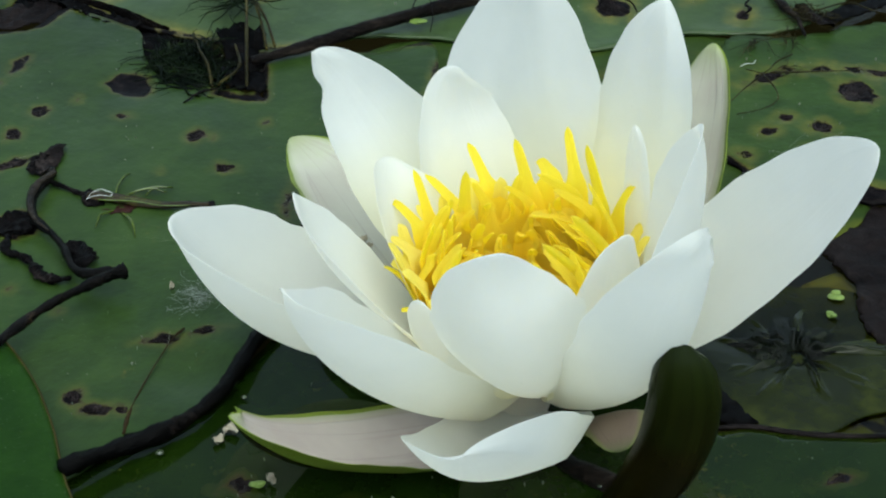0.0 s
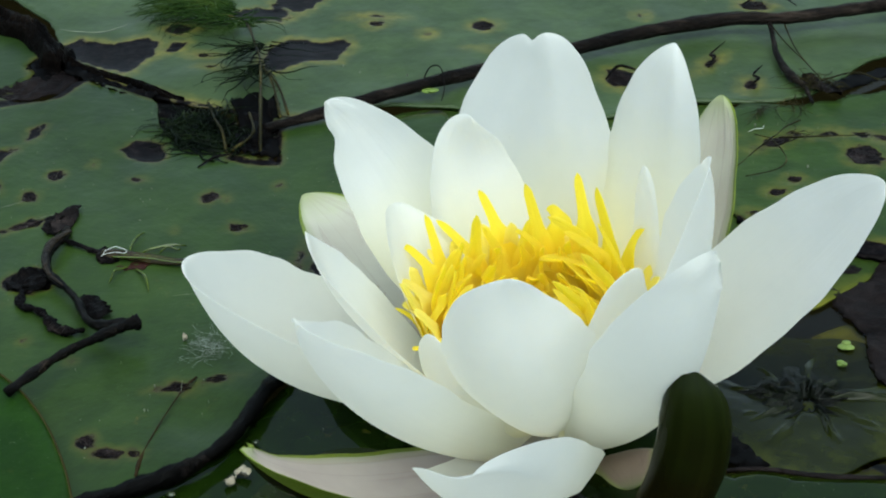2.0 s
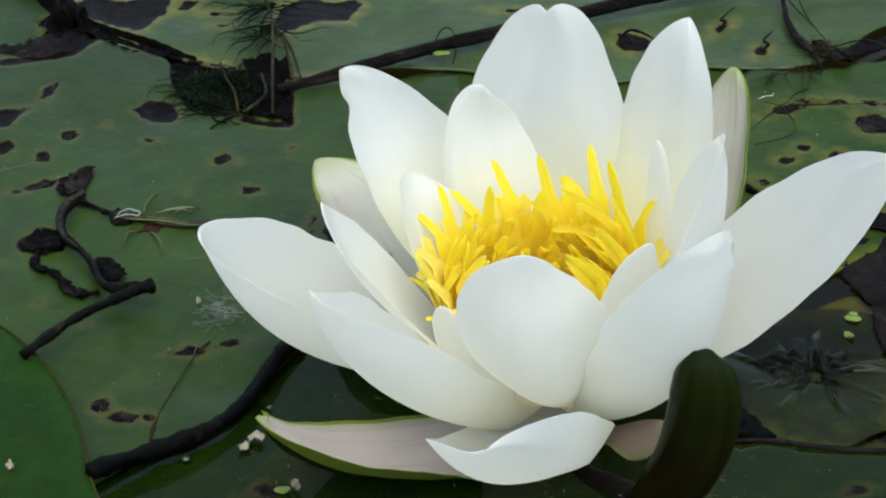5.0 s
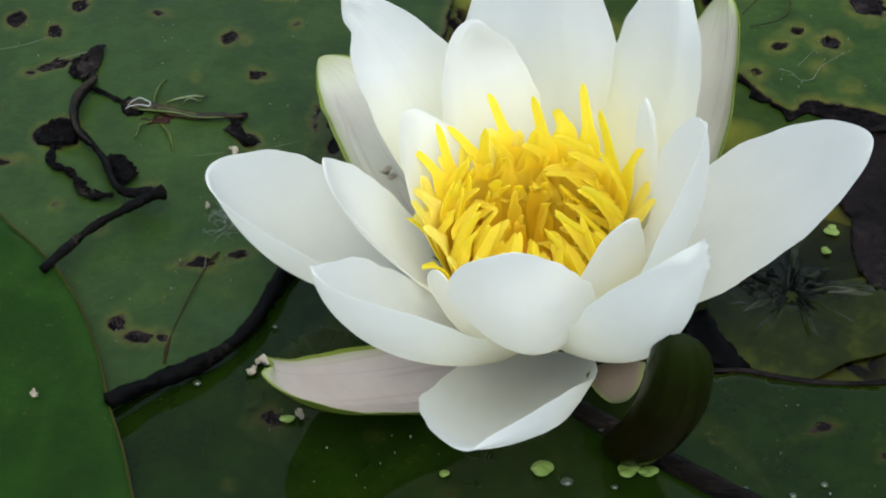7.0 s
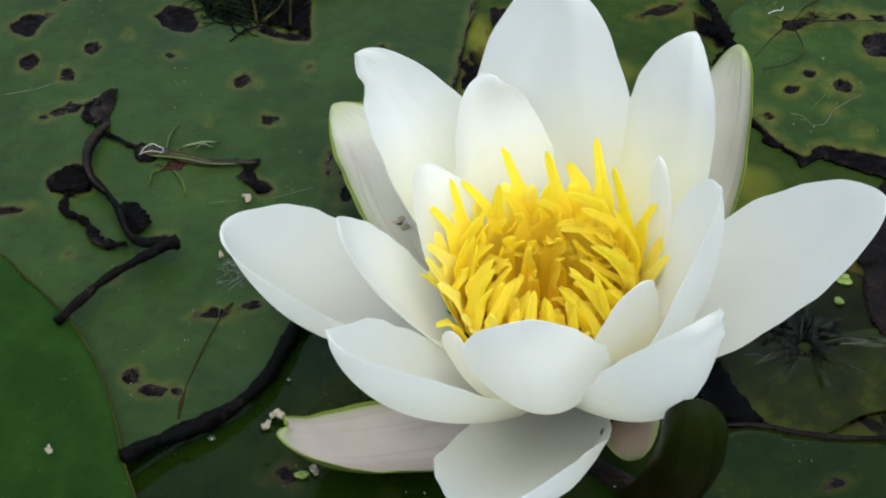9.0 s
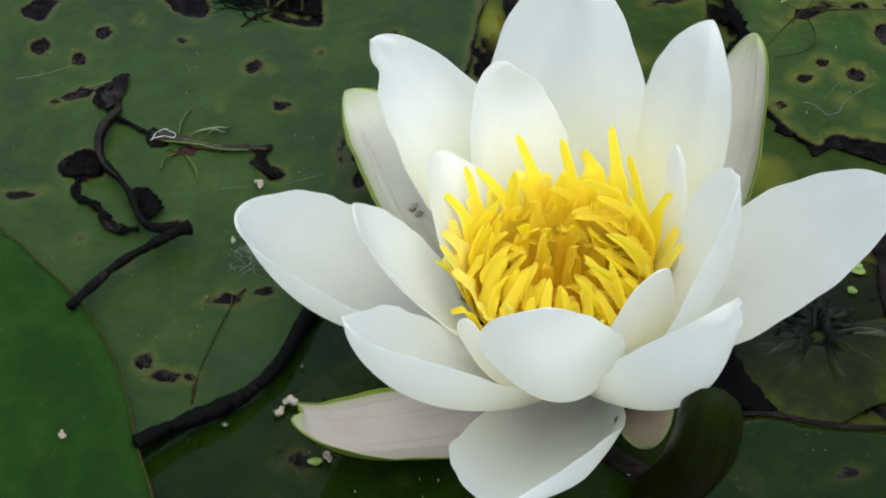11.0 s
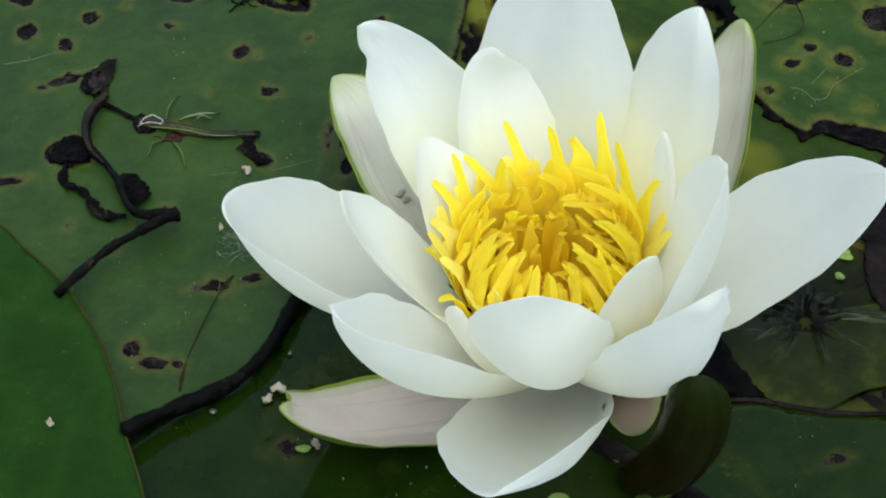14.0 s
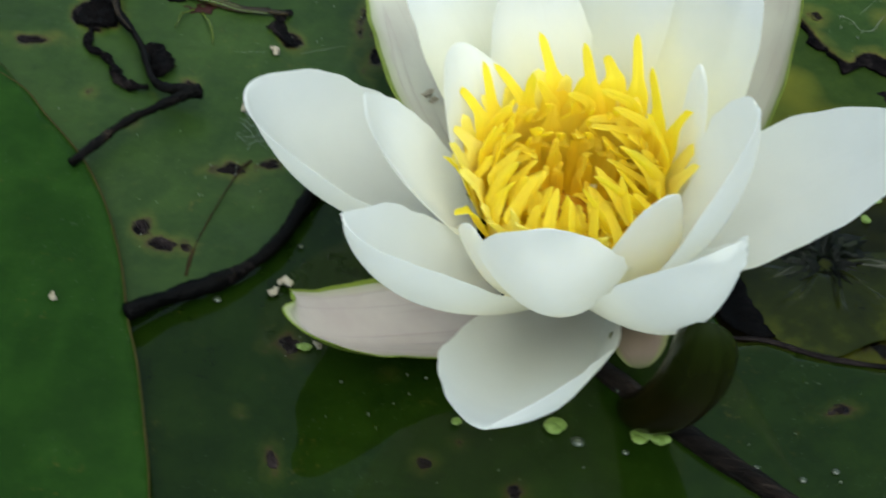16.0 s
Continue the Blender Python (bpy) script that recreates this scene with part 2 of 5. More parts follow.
def sepal_outside():
    """Glossy olive skin: brown towards the foot, green towards the tip and the margins, faint lengthwise streaks."""
    m, tree, bsdf = material("sepal_outside")
    col = ramp(tree, noise_of(tree, 55.0, 4.0), [(0.3, (0.005, 0.0045, 0.0008)), (0.7, (0.010, 0.0075, 0.001))])
    pos = math_of(tree, "ADD", attribute(tree, "along"), math_of(tree, "MULTIPLY", math_of(tree, "SUBTRACT", noise_of(tree, 90.0, 3.0), 0.5), 0.35))
    green = ramp(tree, pos, [(0.55, (0, 0, 0)), (0.95, (1, 1, 1))])
    col = mixed(tree, math_of(tree, "MULTIPLY", green, 0.8), col, (0.009, 0.015, 0.002))
    comb = tree.nodes.new("ShaderNodeCombineXYZ")
    tree.links.new(math_of(tree, "MULTIPLY", attribute(tree, "across"), 6.0), comb.inputs[0])
    tree.links.new(math_of(tree, "MULTIPLY", attribute(tree, "along"), 1.0), comb.inputs[1])
    streak = node(tree, "ShaderNodeTexNoise", Scale=1.0, Detail=3.0)
    tree.links.new(comb.outputs[0], streak.inputs["Vector"])
    col = mixed(tree, 0.6, col, ramp(tree, streak.outputs["Fac"], [(0.35, (0.6, 0.6, 0.6)), (0.65, (1.3, 1.3, 1.2))]), "MULTIPLY")
    tree.links.new(col, bsdf.inputs["Base Color"])
    bsdf.inputs["Roughness"].default_value = 0.26
    bsdf.inputs["Specular IOR Level"].default_value = 0.09
    bump(tree, bsdf, streak.outputs["Fac"], 0.15, 0.0008)
    return m


SEPAL_OUT = sepal_outside()
SEPAL_RIM = thin_material("sepal_rim", [(0.3, (0.09, 0.125, 0.011)), (0.7, (0.17, 0.22, 0.03))], 120.0, 0.45, 0.15, 0.2)
PAD_OLD = pad_material("old_pad", (0.0165, 0.036, 0.006), (0.0275, 0.053, 0.0092), 0.36, 0.2)
PAD_BACK = pad_material("back_pad", (0.030, 0.054, 0.014), (0.046, 0.077, 0.021), 0.38, 0.3, 0.0, 0.9, 0.5, 4.5)
PAD_RIGHT = pad_material("right_pad", (0.020, 0.043, 0.008), (0.032, 0.060, 0.0115), 0.34, 0.1, 0.0, 0.5, 0.5, 4.0)
PAD_FRESH = pad_material("fresh_pad", (0.0115, 0.035, 0.004), (0.016, 0.044, 0.0055), 0.4, 0.06, 0.0, 0.35)
PAD_DARK = pad_material("dark_pad", (0.006, 0.0145, 0.0012), (0.0095, 0.0205, 0.0018), 0.22, 0.02, 0.0, 0.12, 0.12)
# a film of water lies on the dark pad
for film in [PAD_DARK.node_tree.nodes["Principled BSDF"]]:
    film.inputs["Coat Weight"].default_value = 0.62
    film.inputs["Coat Roughness"].default_value = 0.015
    film.inputs["Coat IOR"].default_value = 1.33
PAD_YELLOW = pad_material("yellowing_pad", (0.018, 0.036, 0.006), (0.034, 0.056, 0.010), 0.36, 0.06, 0.85)
PAD_SUNK = pad_material("sunken_pad", (0.032, 0.052, 0.008), (0.12, 0.14, 0.012), 0.3, 0.06, 0.6)
ROT = thin_material("rotten_leaf_or_gap_fill", [(0.40, (0.001, 0.0008, 0.0008)), (0.54, (0.004, 0.003, 0.003)), (0.66, (0.030, 0.023, 0.021))], 90.0, 0.35, 0.05, 1.0, 0.0018)
TWIG = thin_material("wet_twig", [(0.40, (0.0012, 0.0009, 0.0008)), (0.53, (0.008, 0.0055, 0.0042)), (0.68, (0.045, 0.033, 0.025))], 12.0, 0.42, 0.08, 1.0, 0.0016, (1, 12, 12))
DEAD_STEM = thin_material("dead_stem", [(0.42, (0.0006, 0.0005, 0.0004)), (0.54, (0.004, 0.0028, 0.002)), (0.63, (0.06, 0.042, 0.028))], 60.0, 0.2, 0.07, 1.0, 0.0016)
ROLLED = thin_material("rolled_leaf", [(0.38, (0.0008, 0.0006, 0.0005)), (0.55, (0.003, 0.002, 0.0015)), (0.68, (0.014, 0.008, 0.004))], 60.0, 0.4, 0.025, 1.0, 0.0022)
BLACK_STEM = thin_material("black_stem", [(0.38, (0.0005, 0.0005, 0.0005)), (0.58, (0.0014, 0.0012, 0.0012)), (0.72, (0.012, 0.009, 0.008))], 70.0, 0.14, 0.05, 0.8, 0.0014)
WEED = thin_material("water_weed", [(0.40, (0.0008, 0.002, 0.0006)), (0.58, (0.004, 0.008, 0.002)), (0.74, (0.035, 0.052, 0.012))], 90.0, 0.3, 0.06)
WEED_GREEN = thin_material("green_weed", [(0.36, (0.003, 0.009, 0.001)), (0.54, (0.012, 0.028, 0.004)), (0.72, (0.045, 0.072, 0.012))], 60.0, 0.35, 0.06)
WEED_WET = thin_material("wet_weed", [(0.42, (0.0004, 0.0006, 0.0004)), (0.56, (0.0025, 0.004, 0.0015)), (0.74, (0.018, 0.024, 0.008))], 60.0, 0.07, 0.12, 0.8, 0.0012)
DROP = thin_material("droplet", [(0.3, (0.02, 0.03, 0.015)), (0.7, (0.04, 0.05, 0.025))], 80.0, 0.06, 0.6, 0.05)
WEB = thin_material("cobweb", [(0.3, (0.16, 0.18, 0.17)), (0.7, (0.34, 0.36, 0.35))], 300.0, 0.7, 0.1)
SPOT = thin_material("rot_spot", [(0.36, (0.004, 0.003, 0.003)), (0.52, (0.013, 0.0095, 0.0095)), (0.66, (0.042, 0.032, 0.031))], 200.0, 0.42, 0.05, 0.9, 0.0014)
WEED_BROWN = thin_material("brown_weed", [(0.3, (0.004, 0.004, 0.0015)), (0.52, (0.016, 0.014, 0.004)), (0.68, (0.06, 0.05, 0.012))], 80.0, 0.3, 0.06)
DUCKWEED = thin_material("duckweed", [(0.3, (0.10, 0.16, 0.025)), (0.7, (0.19, 0.26, 0.06))], 150.0, 0.4, 0.3)
PALE = thin_material("pale_flake", [(0.3, (0.20, 0.17, 0.11)), (0.7, (0.46, 0.42, 0.34))], 300.0, 0.6, 0.1)
RUST = thin_material("rust_line", [(0.3, (0.010, 0.007, 0.003)), (0.7, (0.035, 0.022, 0.009))], 200.0, 0.6, 0.05)
MAROON = thin_material("maroon_scrap", [(0.3, (0.012, 0.004, 0.004)), (0.7, (0.035, 0.012, 0.010))], 150.0, 0.45, 0.1, 0.8)
DEAD_SCRAP = thin_material("dead_scrap", [(0.38, (0.003, 0.0022, 0.002)), (0.52, (0.012, 0.009, 0.0085)), (0.66, (0.042, 0.033, 0.031))], 130.0, 0.6, 0.08, 1.0, 0.001)
ROT_WET = thin_material("wet_rot", [(0.35, (0.0005, 0.0005, 0.0005)), (0.58, (0.0016, 0.0013, 0.0013)), (0.72, (0.006, 0.0045, 0.0045))], 110.0, 0.2, 0.035, 0.8, 0.001)
SPRIG_GREEN = thin_material("sprig_leaflet", [(0.3, (0.025, 0.045, 0.004)), (0.7, (0.075, 0.105, 0.012))], 120.0, 0.14, 0.5)
SPRIG_BROWN = thin_material("sprig_stem", [(0.34, (0.006, 0.0045, 0.0015)), (0.54, (0.024, 0.017, 0.006)), (0.68, (0.058, 0.043, 0.010))], 90.0, 0.16, 0.22, 0.9, 0.0012)
STEM_GLOSS = thin_material("stem_gloss", [(0.40, (0.004, 0.0026, 0.0015)), (0.54, (0.020, 0.0135, 0.007)), (0.68, (0.085, 0.058, 0.03))], 45.0, 0.3, 0.12, 1.0, 0.0012)
THREAD = thin_material("white_thread", [(0.3, (0.40, 0.42, 0.40)), (0.7, (0.60, 0.62, 0.60))], 300.0, 0.6, 0.2)
DUST = thin_material("pale_dust", [(0.3, (0.10, 0.115, 0.08)), (0.7, (0.24, 0.25, 0.2))], 300.0, 0.8, 0.05)
SUNK_LEAF = thin_material("sunk_leaf", [(0.36, (0.003, 0.0042, 0.001)), (0.52, (0.013, 0.017, 0.002)), (0.68, (0.050, 0.057, 0.005))], 15.0, 0.2, 0.05, 0.6, 0.001)
# clear water lies over the sunken leaf
for film in [SUNK_LEAF.node_tree.nodes["Principled BSDF"]]:
    film.inputs["Coat Weight"].default_value = 0.4
    film.inputs["Coat Roughness"].default_value = 0.02
    film.inputs["Coat IOR"].default_value = 1.33
PAD_EDGE = thin_material("pad_edge", [(0.3, (0.02, 0.02, 0.006)), (0.7, (0.05, 0.042, 0.014))], 150.0, 0.5, 0.03)
PURPLE = thin_material("purple_leaf", [(0.36, (0.0025, 0.0018, 0.0018)), (0.54, (0.008, 0.0058, 0.0056)), (0.70, (0.020, 0.015, 0.014))], 60.0, 0.45, 0.05, 0.9, 0.001)
MUD = thin_material("pond_bed", [(0.3, (0.008, 0.007, 0.005)), (0.7, (0.02, 0.016, 0.01))], 9.0, 0.9, 0.1)


def water_material():
    m, tree, bsdf = material("pond_water")
    out = tree.nodes["Material Output"]
    clear = node(tree, "ShaderNodeBsdfTransparent")
    clear.inputs["Color"].default_value = (0.66, 0.64, 0.42, 1)
    gloss = node(tree, "ShaderNodeBsdfGlossy", Roughness=0.03)
    gloss.inputs["Color"].default_value = (0.6, 0.62, 0.6, 1)
    fres = node(tree, "ShaderNodeFresnel", IOR=1.33)
    mix = tree.nodes.new("ShaderNodeMixShader")
    tree.links.new(fres.outputs[0], mix.inputs[0])
    tree.links.new(clear.outputs[0], mix.inputs[1])
    tree.links.new(gloss.outputs[0], mix.inputs[2])
    tree.links.new(mix.outputs[0], out.inputs["Surface"])
    b = node(tree, "ShaderNodeBump", Strength=0.25, Distance=0.002)
    tree.links.new(noise_of(tree, 45.0, 2.0), b.inputs["Height"])
    tree.links.new(b.outputs["Normal"], gloss.inputs["Normal"])
    tree.links.new(b.outputs["Normal"], fres.inputs["Normal"])
    return m


WATER = water_material()


# ---- builders ----
def mesh_of(name, verts, faces, mat, smooth=True):
    me = bpy.data.meshes.new(name)
    me.from_pydata([tuple(v) for v in verts], [], faces)
    for m in (mat if isinstance(mat, (list, tuple)) else [mat]):
        me.materials.append(m)
    me.polygons.foreach_set("use_smooth", [smooth] * len(me.polygons))
    me.update()
    return me


def part(name, me, parent=None, label=""):
    ob = new(name, me)
    if parent is not None:
        ob.parent = parent
    return tagged(ob, label)


def group_at(name, place, label, category, group=""):
    ob = new(name)
    ob.location = Vector(place) * MM
    ob.empty_display_size = 0.01
    return tagged(ob, label, category, group)


def sheet(name, grid, thick, mats, origin=(0, 0, 0), rim=0):
    """A closed, thin, curved sheet from a grid of points (rows by columns): front, back and a rounded rim.
    mats: front, back and rim material. Its points carry 'along' and 'across'."""
    g = np.asarray(grid) - np.asarray(origin)
    nu, nv = g.shape[:2]
    du, dv = np.gradient(g, axis=0), np.gradient(g, axis=1)
    n = np.cross(du, dv)
    n /= np.linalg.norm(n, axis=2, keepdims=True) + 1e-12
    fade = np.minimum(np.minimum(np.arange(nv), np.arange(nv)[::-1])[None] / (0.22 * nv), np.maximum(np.arange(nu)[::-1], 1)[:, None] / (0.16 * nu)).clip(0, 1)
    body = thick * (0.14 + 0.86 * fade)[..., None]
    back = g - n * body
    mid = g - n * body * 0.5
    loop = [(0, j) for j in range(nv)] + [(i, nv - 1) for i in range(1, nu)] + [(nu - 1, j) for j in range(nv - 2, -1, -1)] + [(i, 0) for i in range(nu - 2, 0, -1)]
    cen = g.mean((0, 1))
    rimpts = []
    for i, j in loop:
        inner = g[min(max(i, 1), nu - 2), min(max(j, 1), nv - 2)]
        out = g[i, j] - inner
        out = out / (np.linalg.norm(out) + 1e-12)
        rimpts.append(mid[i, j] + out * body[i, j] * 0.4)
    edge = tuple(np.array(loop).T)
    verts = np.concatenate([g.reshape(-1, 3), back.reshape(-1, 3), np.array(rimpts), g[edge], back[edge]])
    a, b, c = 0, nu * nv, 2 * nu * nv
    faces, index = [], []
    for i in range(nu - 1):
        for j in range(nv - 1):
            p, q, r, s = i * nv + j, i * nv + j + 1, (i + 1) * nv + j + 1, (i + 1) * nv + j
            edge_out = rim and (j < rim or j >= nv - 1 - rim or i >= nu - 1 - rim)
            edge_in = rim and (j < 1 or j >= nv - 2 or i >= nu - 2)
            faces.append((p, s, r, q)[::-1])
            index.append(2 if edge_out else 0)
            faces.append((b + p, b + s, b + r, b + q))
            index.append(2 if edge_in else 1)
    k = len(loop)
    for m in range(k):
        m2 = (m + 1) % k
        faces.append((c + k + m, c + k + m2, c + m2, c + m))
        faces.append((c + m, c + m2, c + 2 * k + m2, c + 2 * k + m))
        index += [2, 2]
    me = mesh_of(name, verts, faces, mats)
    me.polygons.foreach_set("material_index", index)
    along = np.repeat(np.linspace(0, 1, nu), nv)
    across = np.tile(np.linspace(-1, 1, nv), nu)
    rl = np.array([along[i * nv + j] for i, j in loop])
    rc = np.array([across[i * nv + j] for i, j in loop])
    for key, vals in (("along", (along, along, rl, rl, rl)), ("across", (across, across, rc, rc, rc))):
        at = me.attributes.new(key, "FLOAT", "POINT")
        at.data.foreach_set("value", np.concatenate(vals).astype(np.float32))
    return me


def petal_grid(base, ctrl, bend, tip, wide, peak, tipq, roll, twist, cup, rows=34, cols=19, wave=0.7, seed=0, notch=0.0, hook=0.0, fold=0.0, nick=None, crumple=0.0, root=0.5, lip=None):
    """Points of a petal in metres: a bent midrib, a width profile, a cupped cross section and gentle waves."""
    b, c, e, t = (np.array(p, float) for p in (base, ctrl, bend, tip))
    rs = np.random.RandomState(seed)
    u = np.sin(np.linspace(0, math.pi / 2, rows)) ** 0.9
    uu = u[:, None]
    s = (1 - uu) ** 3 * b + 3 * uu * (1 - uu) ** 2 * c + 3 * uu**2 * (1 - uu) * e + uu**3 * t
    d = 3 * (1 - uu) ** 2 * (c - b) + 6 * uu * (1 - uu) * (e - c) + 3 * uu**2 * (t - e)
    d /= np.linalg.norm(d, axis=1, keepdims=True) + 1e-9
    side = np.cross(d, np.array([0.0, 0.0, 100.0]) - s)
    side /= np.linalg.norm(side, axis=1, keepdims=True)
    n = np.cross(side, d)
    a = (roll + twist * (u - 0.5))[:, None]
    side, n = np.cos(a) * side + np.sin(a) * n, np.cos(a) * n - np.sin(a) * side
    prof = np.sin(np.pi * np.clip(u, 1e-6, 1 - 1e-6) ** peak) ** tipq
    w = wide * np.sqrt(prof**2 + (root * (1 - u) ** 1.5) ** 2)
    w[-1] = wide * 0.02
    v = np.linspace(-1, 1, cols)
    w3, v3 = w[:, None, None] * np.ones((1, cols, 1)), v[None, :, None]
    # margins are never quite even
    worn = 0.018 * np.sin(17 * u[:, None] + seed + 1.7 * np.sign(v)[None]) + 0.012 * np.sin(37 * u[:, None] + 2.3 * seed - 2.1 * np.sign(v)[None])
    w3 = w3 * (1 + worn * np.abs(v)[None] ** 2)[..., None]
    if nick:
        at, flank, depth, span = nick
        w3 = w3 * (1 - depth * np.exp(-(((u[:, None] - at) / span) ** 2)) * (v * flank > 0)[None])[..., None]
    p = s[:, None] + v3 * w3 * side[:, None] + (0.5 * (cup[0] + cup[1]) + 0.5 * (cup[1] - cup[0]) * v3) * w3 * v3**2 * n[:, None] * (1 - uu**5)[:, None]
    ph = rs.uniform(0, 6.28, 4)
    ripple = wave * (0.6 * np.sin(5 * u[:, None] + ph[0] + 2.2 * v[None]) * np.abs(v[None]) ** 2 + 0.35 * np.sin(9 * u[:, None] + ph[1] - 3 * v[None]) * np.abs(v[None]) + 0.25 * np.sin(3.1 * v[None] + ph[2]))
    ripple *= (np.sin(np.pi * np.clip(u, 0, 1)) ** 0.6)[:, None]
    p = p + ripple[..., None] * n[:, None]
    if crumple:
        k = crumple * np.clip((u - 0.7) / 0.3, 0, 1)[:, None] * (np.sin(24 * u[:, None] + 5 * v[None] + ph[3]) + 0.7 * np.sin(31 * u[:, None] - 7 * v[None])) * (0.3 + np.abs(v[None]))
        p = p + k[..., None] * n[:, None]
    if fold:
        k = np.clip((v * np.sign(fold) - 0.45) / 0.55, 0, 1) ** 1.15
        p = p + (abs(fold) * k[None, :] * (w[:, None] ** 0.5))[..., None] * (0.25 * np.sign(fold) * side - n)[:, None]
    if lip:
        flank, start, up, out = lip
        k = np.clip((v * flank - start) / (1 - start), 0, 1) ** 1.5
        p = p + (k[None, :] * (np.sin(np.pi * np.clip(u, 0, 1) ** 0.8) ** 0.6)[:, None])[..., None] * (up * n + out * flank * side)[:, None]
    if hook:
        p = p + (hook * np.clip((u - 0.86) / 0.14, 0, 1) ** 2)[:, None, None] * n[:, None]
    if notch:
        cut = np.exp(-(((v[None] * w[:, None] - 0.5) / 2.4) ** 2)) * np.clip((u[:, None] - 0.8) / 0.2, 0, 1)
        p = p - (notch * cut)[..., None] * d[:, None]
    return p * MM


def tube(name, pts, radii, mat, sides=9, knots=0.0, seed=0, flat=1.0):
    """A round stem along smoothed points (mm), with its radius changing along it and closed ends."""
    pts, radii = np.array(pts, float), np.array(radii, float)
    k = len(pts)
    fine = np.linspace(0, k - 1, max(8, (k - 1) * 7 + 1))
    ext = np.vstack([2 * pts[0] - pts[1], pts, 2 * pts[-1] - pts[-2]])
    out = []
    for f in fine:
        i = min(int(f), k - 2)
        t = f - i
        p0, p1, p2, p3 = ext[i : i + 4]
        out.append(0.5 * (2 * p1 + (p2 - p0) * t + (2 * p0 - 5 * p1 + 4 * p2 - p3) * t * t + (3 * p1 - p0 - 3 * p2 + p3) * t**3))
    c = np.array(out)
    r = np.interp(fine, range(k), np.interp(range(k), np.linspace(0, k - 1, len(radii)), radii))
    rs = np.random.RandomState(seed)
    r = r * (1 + knots * np.convolve(rs.uniform(-1, 1, len(r) + 4), np.ones(3) / 3, "valid")[: len(r)])
    d = np.gradient(c, axis=0)
    d /= np.linalg.norm(d, axis=1, keepdims=True) + 1e-9
    ref = np.array([0.0, 0.0, 1.0])
    a = np.cross(d, ref)
    a /= np.linalg.norm(a, axis=1, keepdims=True) + 1e-9
    b = np.cross(a, d)
    ang = np.linspace(0, 2 * math.pi, sides, endpoint=False)
    lump = 1 + knots * 0.5 * rs.uniform(-1, 1, (len(c), sides))
    ring = c[:, None] + (r[:, None] * lump)[..., None] * (np.cos(ang)[None, :, None] * a[:, None] + flat * np.sin(ang)[None, :, None] * b[:, None])
    verts = np.vstack([ring.reshape(-1, 3), c[:1] - d[:1] * r[0] * 0.4, c[-1:] + d[-1:] * r[-1] * 0.4]) * MM
    faces, n = [], len(c)
    for i in range(n - 1):
        for j in range(sides):
            j2 = (j + 1) % sides
            faces.append((i * sides + j, i * sides + j2, (i + 1) * sides + j2, (i + 1) * sides + j))
    for j in range(sides):
        j2 = (j + 1) % sides
        faces.append((n * sides, j2, j))
        faces.append((n * sides + 1, (n - 1) * sides + j, (n - 1) * sides + j2))
    return mesh_of(name, verts, faces, mat)


from mathutils import kdtree
from mathutils.geometry import delaunay_2d_cdt

# ---- pond ----
def big_sheet(name, half, z, mat, label, category):
    me = mesh_of(name, [(-half, -half, z), (half, -half, z), (half, half, z), (-half, half, z)], [(0, 1, 2, 3)], mat, False)
    return tagged(new(name, me), label, category, kind="structure")


big_sheet("ground", 400.0, -0.25, MUD, "dark muddy bed under the pond water", "ground")
big_sheet("water", 400.0, -0.0034, WATER, "still murky brown pond water between the pads", "water")


def smooth_loop(pts, step=1.6):
    pts = np.array(pts, float)
    out, n = [], len(pts)
    for i in range(n):
        p0, p1, p2, p3 = pts[i - 1], pts[i], pts[(i + 1) % n], pts[(i + 2) % n]
        k = max(2, int(np.linalg.norm(p2 - p1) / step))
        for t in np.arange(k) / k:
            out.append(0.5 * (2 * p1 + (p2 - p0) * t + (2 * p0 - 5 * p1 + 4 * p2 - p3) * t * t + (3 * p1 - p0 - 3 * p2 + p3) * t**3))
    return np.array(out)


def to_line(p, line):
    """Distance of points from a polyline."""
    best = np.full(len(p), 1e9)
    for a, b in zip(line[:-1], line[1:]):
        ab = b - a
        t = np.clip(((p - a) @ ab) / (ab @ ab + 1e-9), 0, 1)
        best = np.minimum(best, np.linalg.norm(p - a - t[:, None] * ab, axis=1))
    return best


def inside(p, loop):
    x, y = p[:, 0], p[:, 1]
    hit = np.zeros(len(p), bool)
    for (x1, y1), (x2, y2) in zip(loop, np.roll(loop, -1, 0)):
        if y1 != y2:
            cross = (y1 > y) != (y2 > y)
            hit ^= cross & (x < (x2 - x1) * (y - y1) / (y2 - y1) + x1)
    return hit


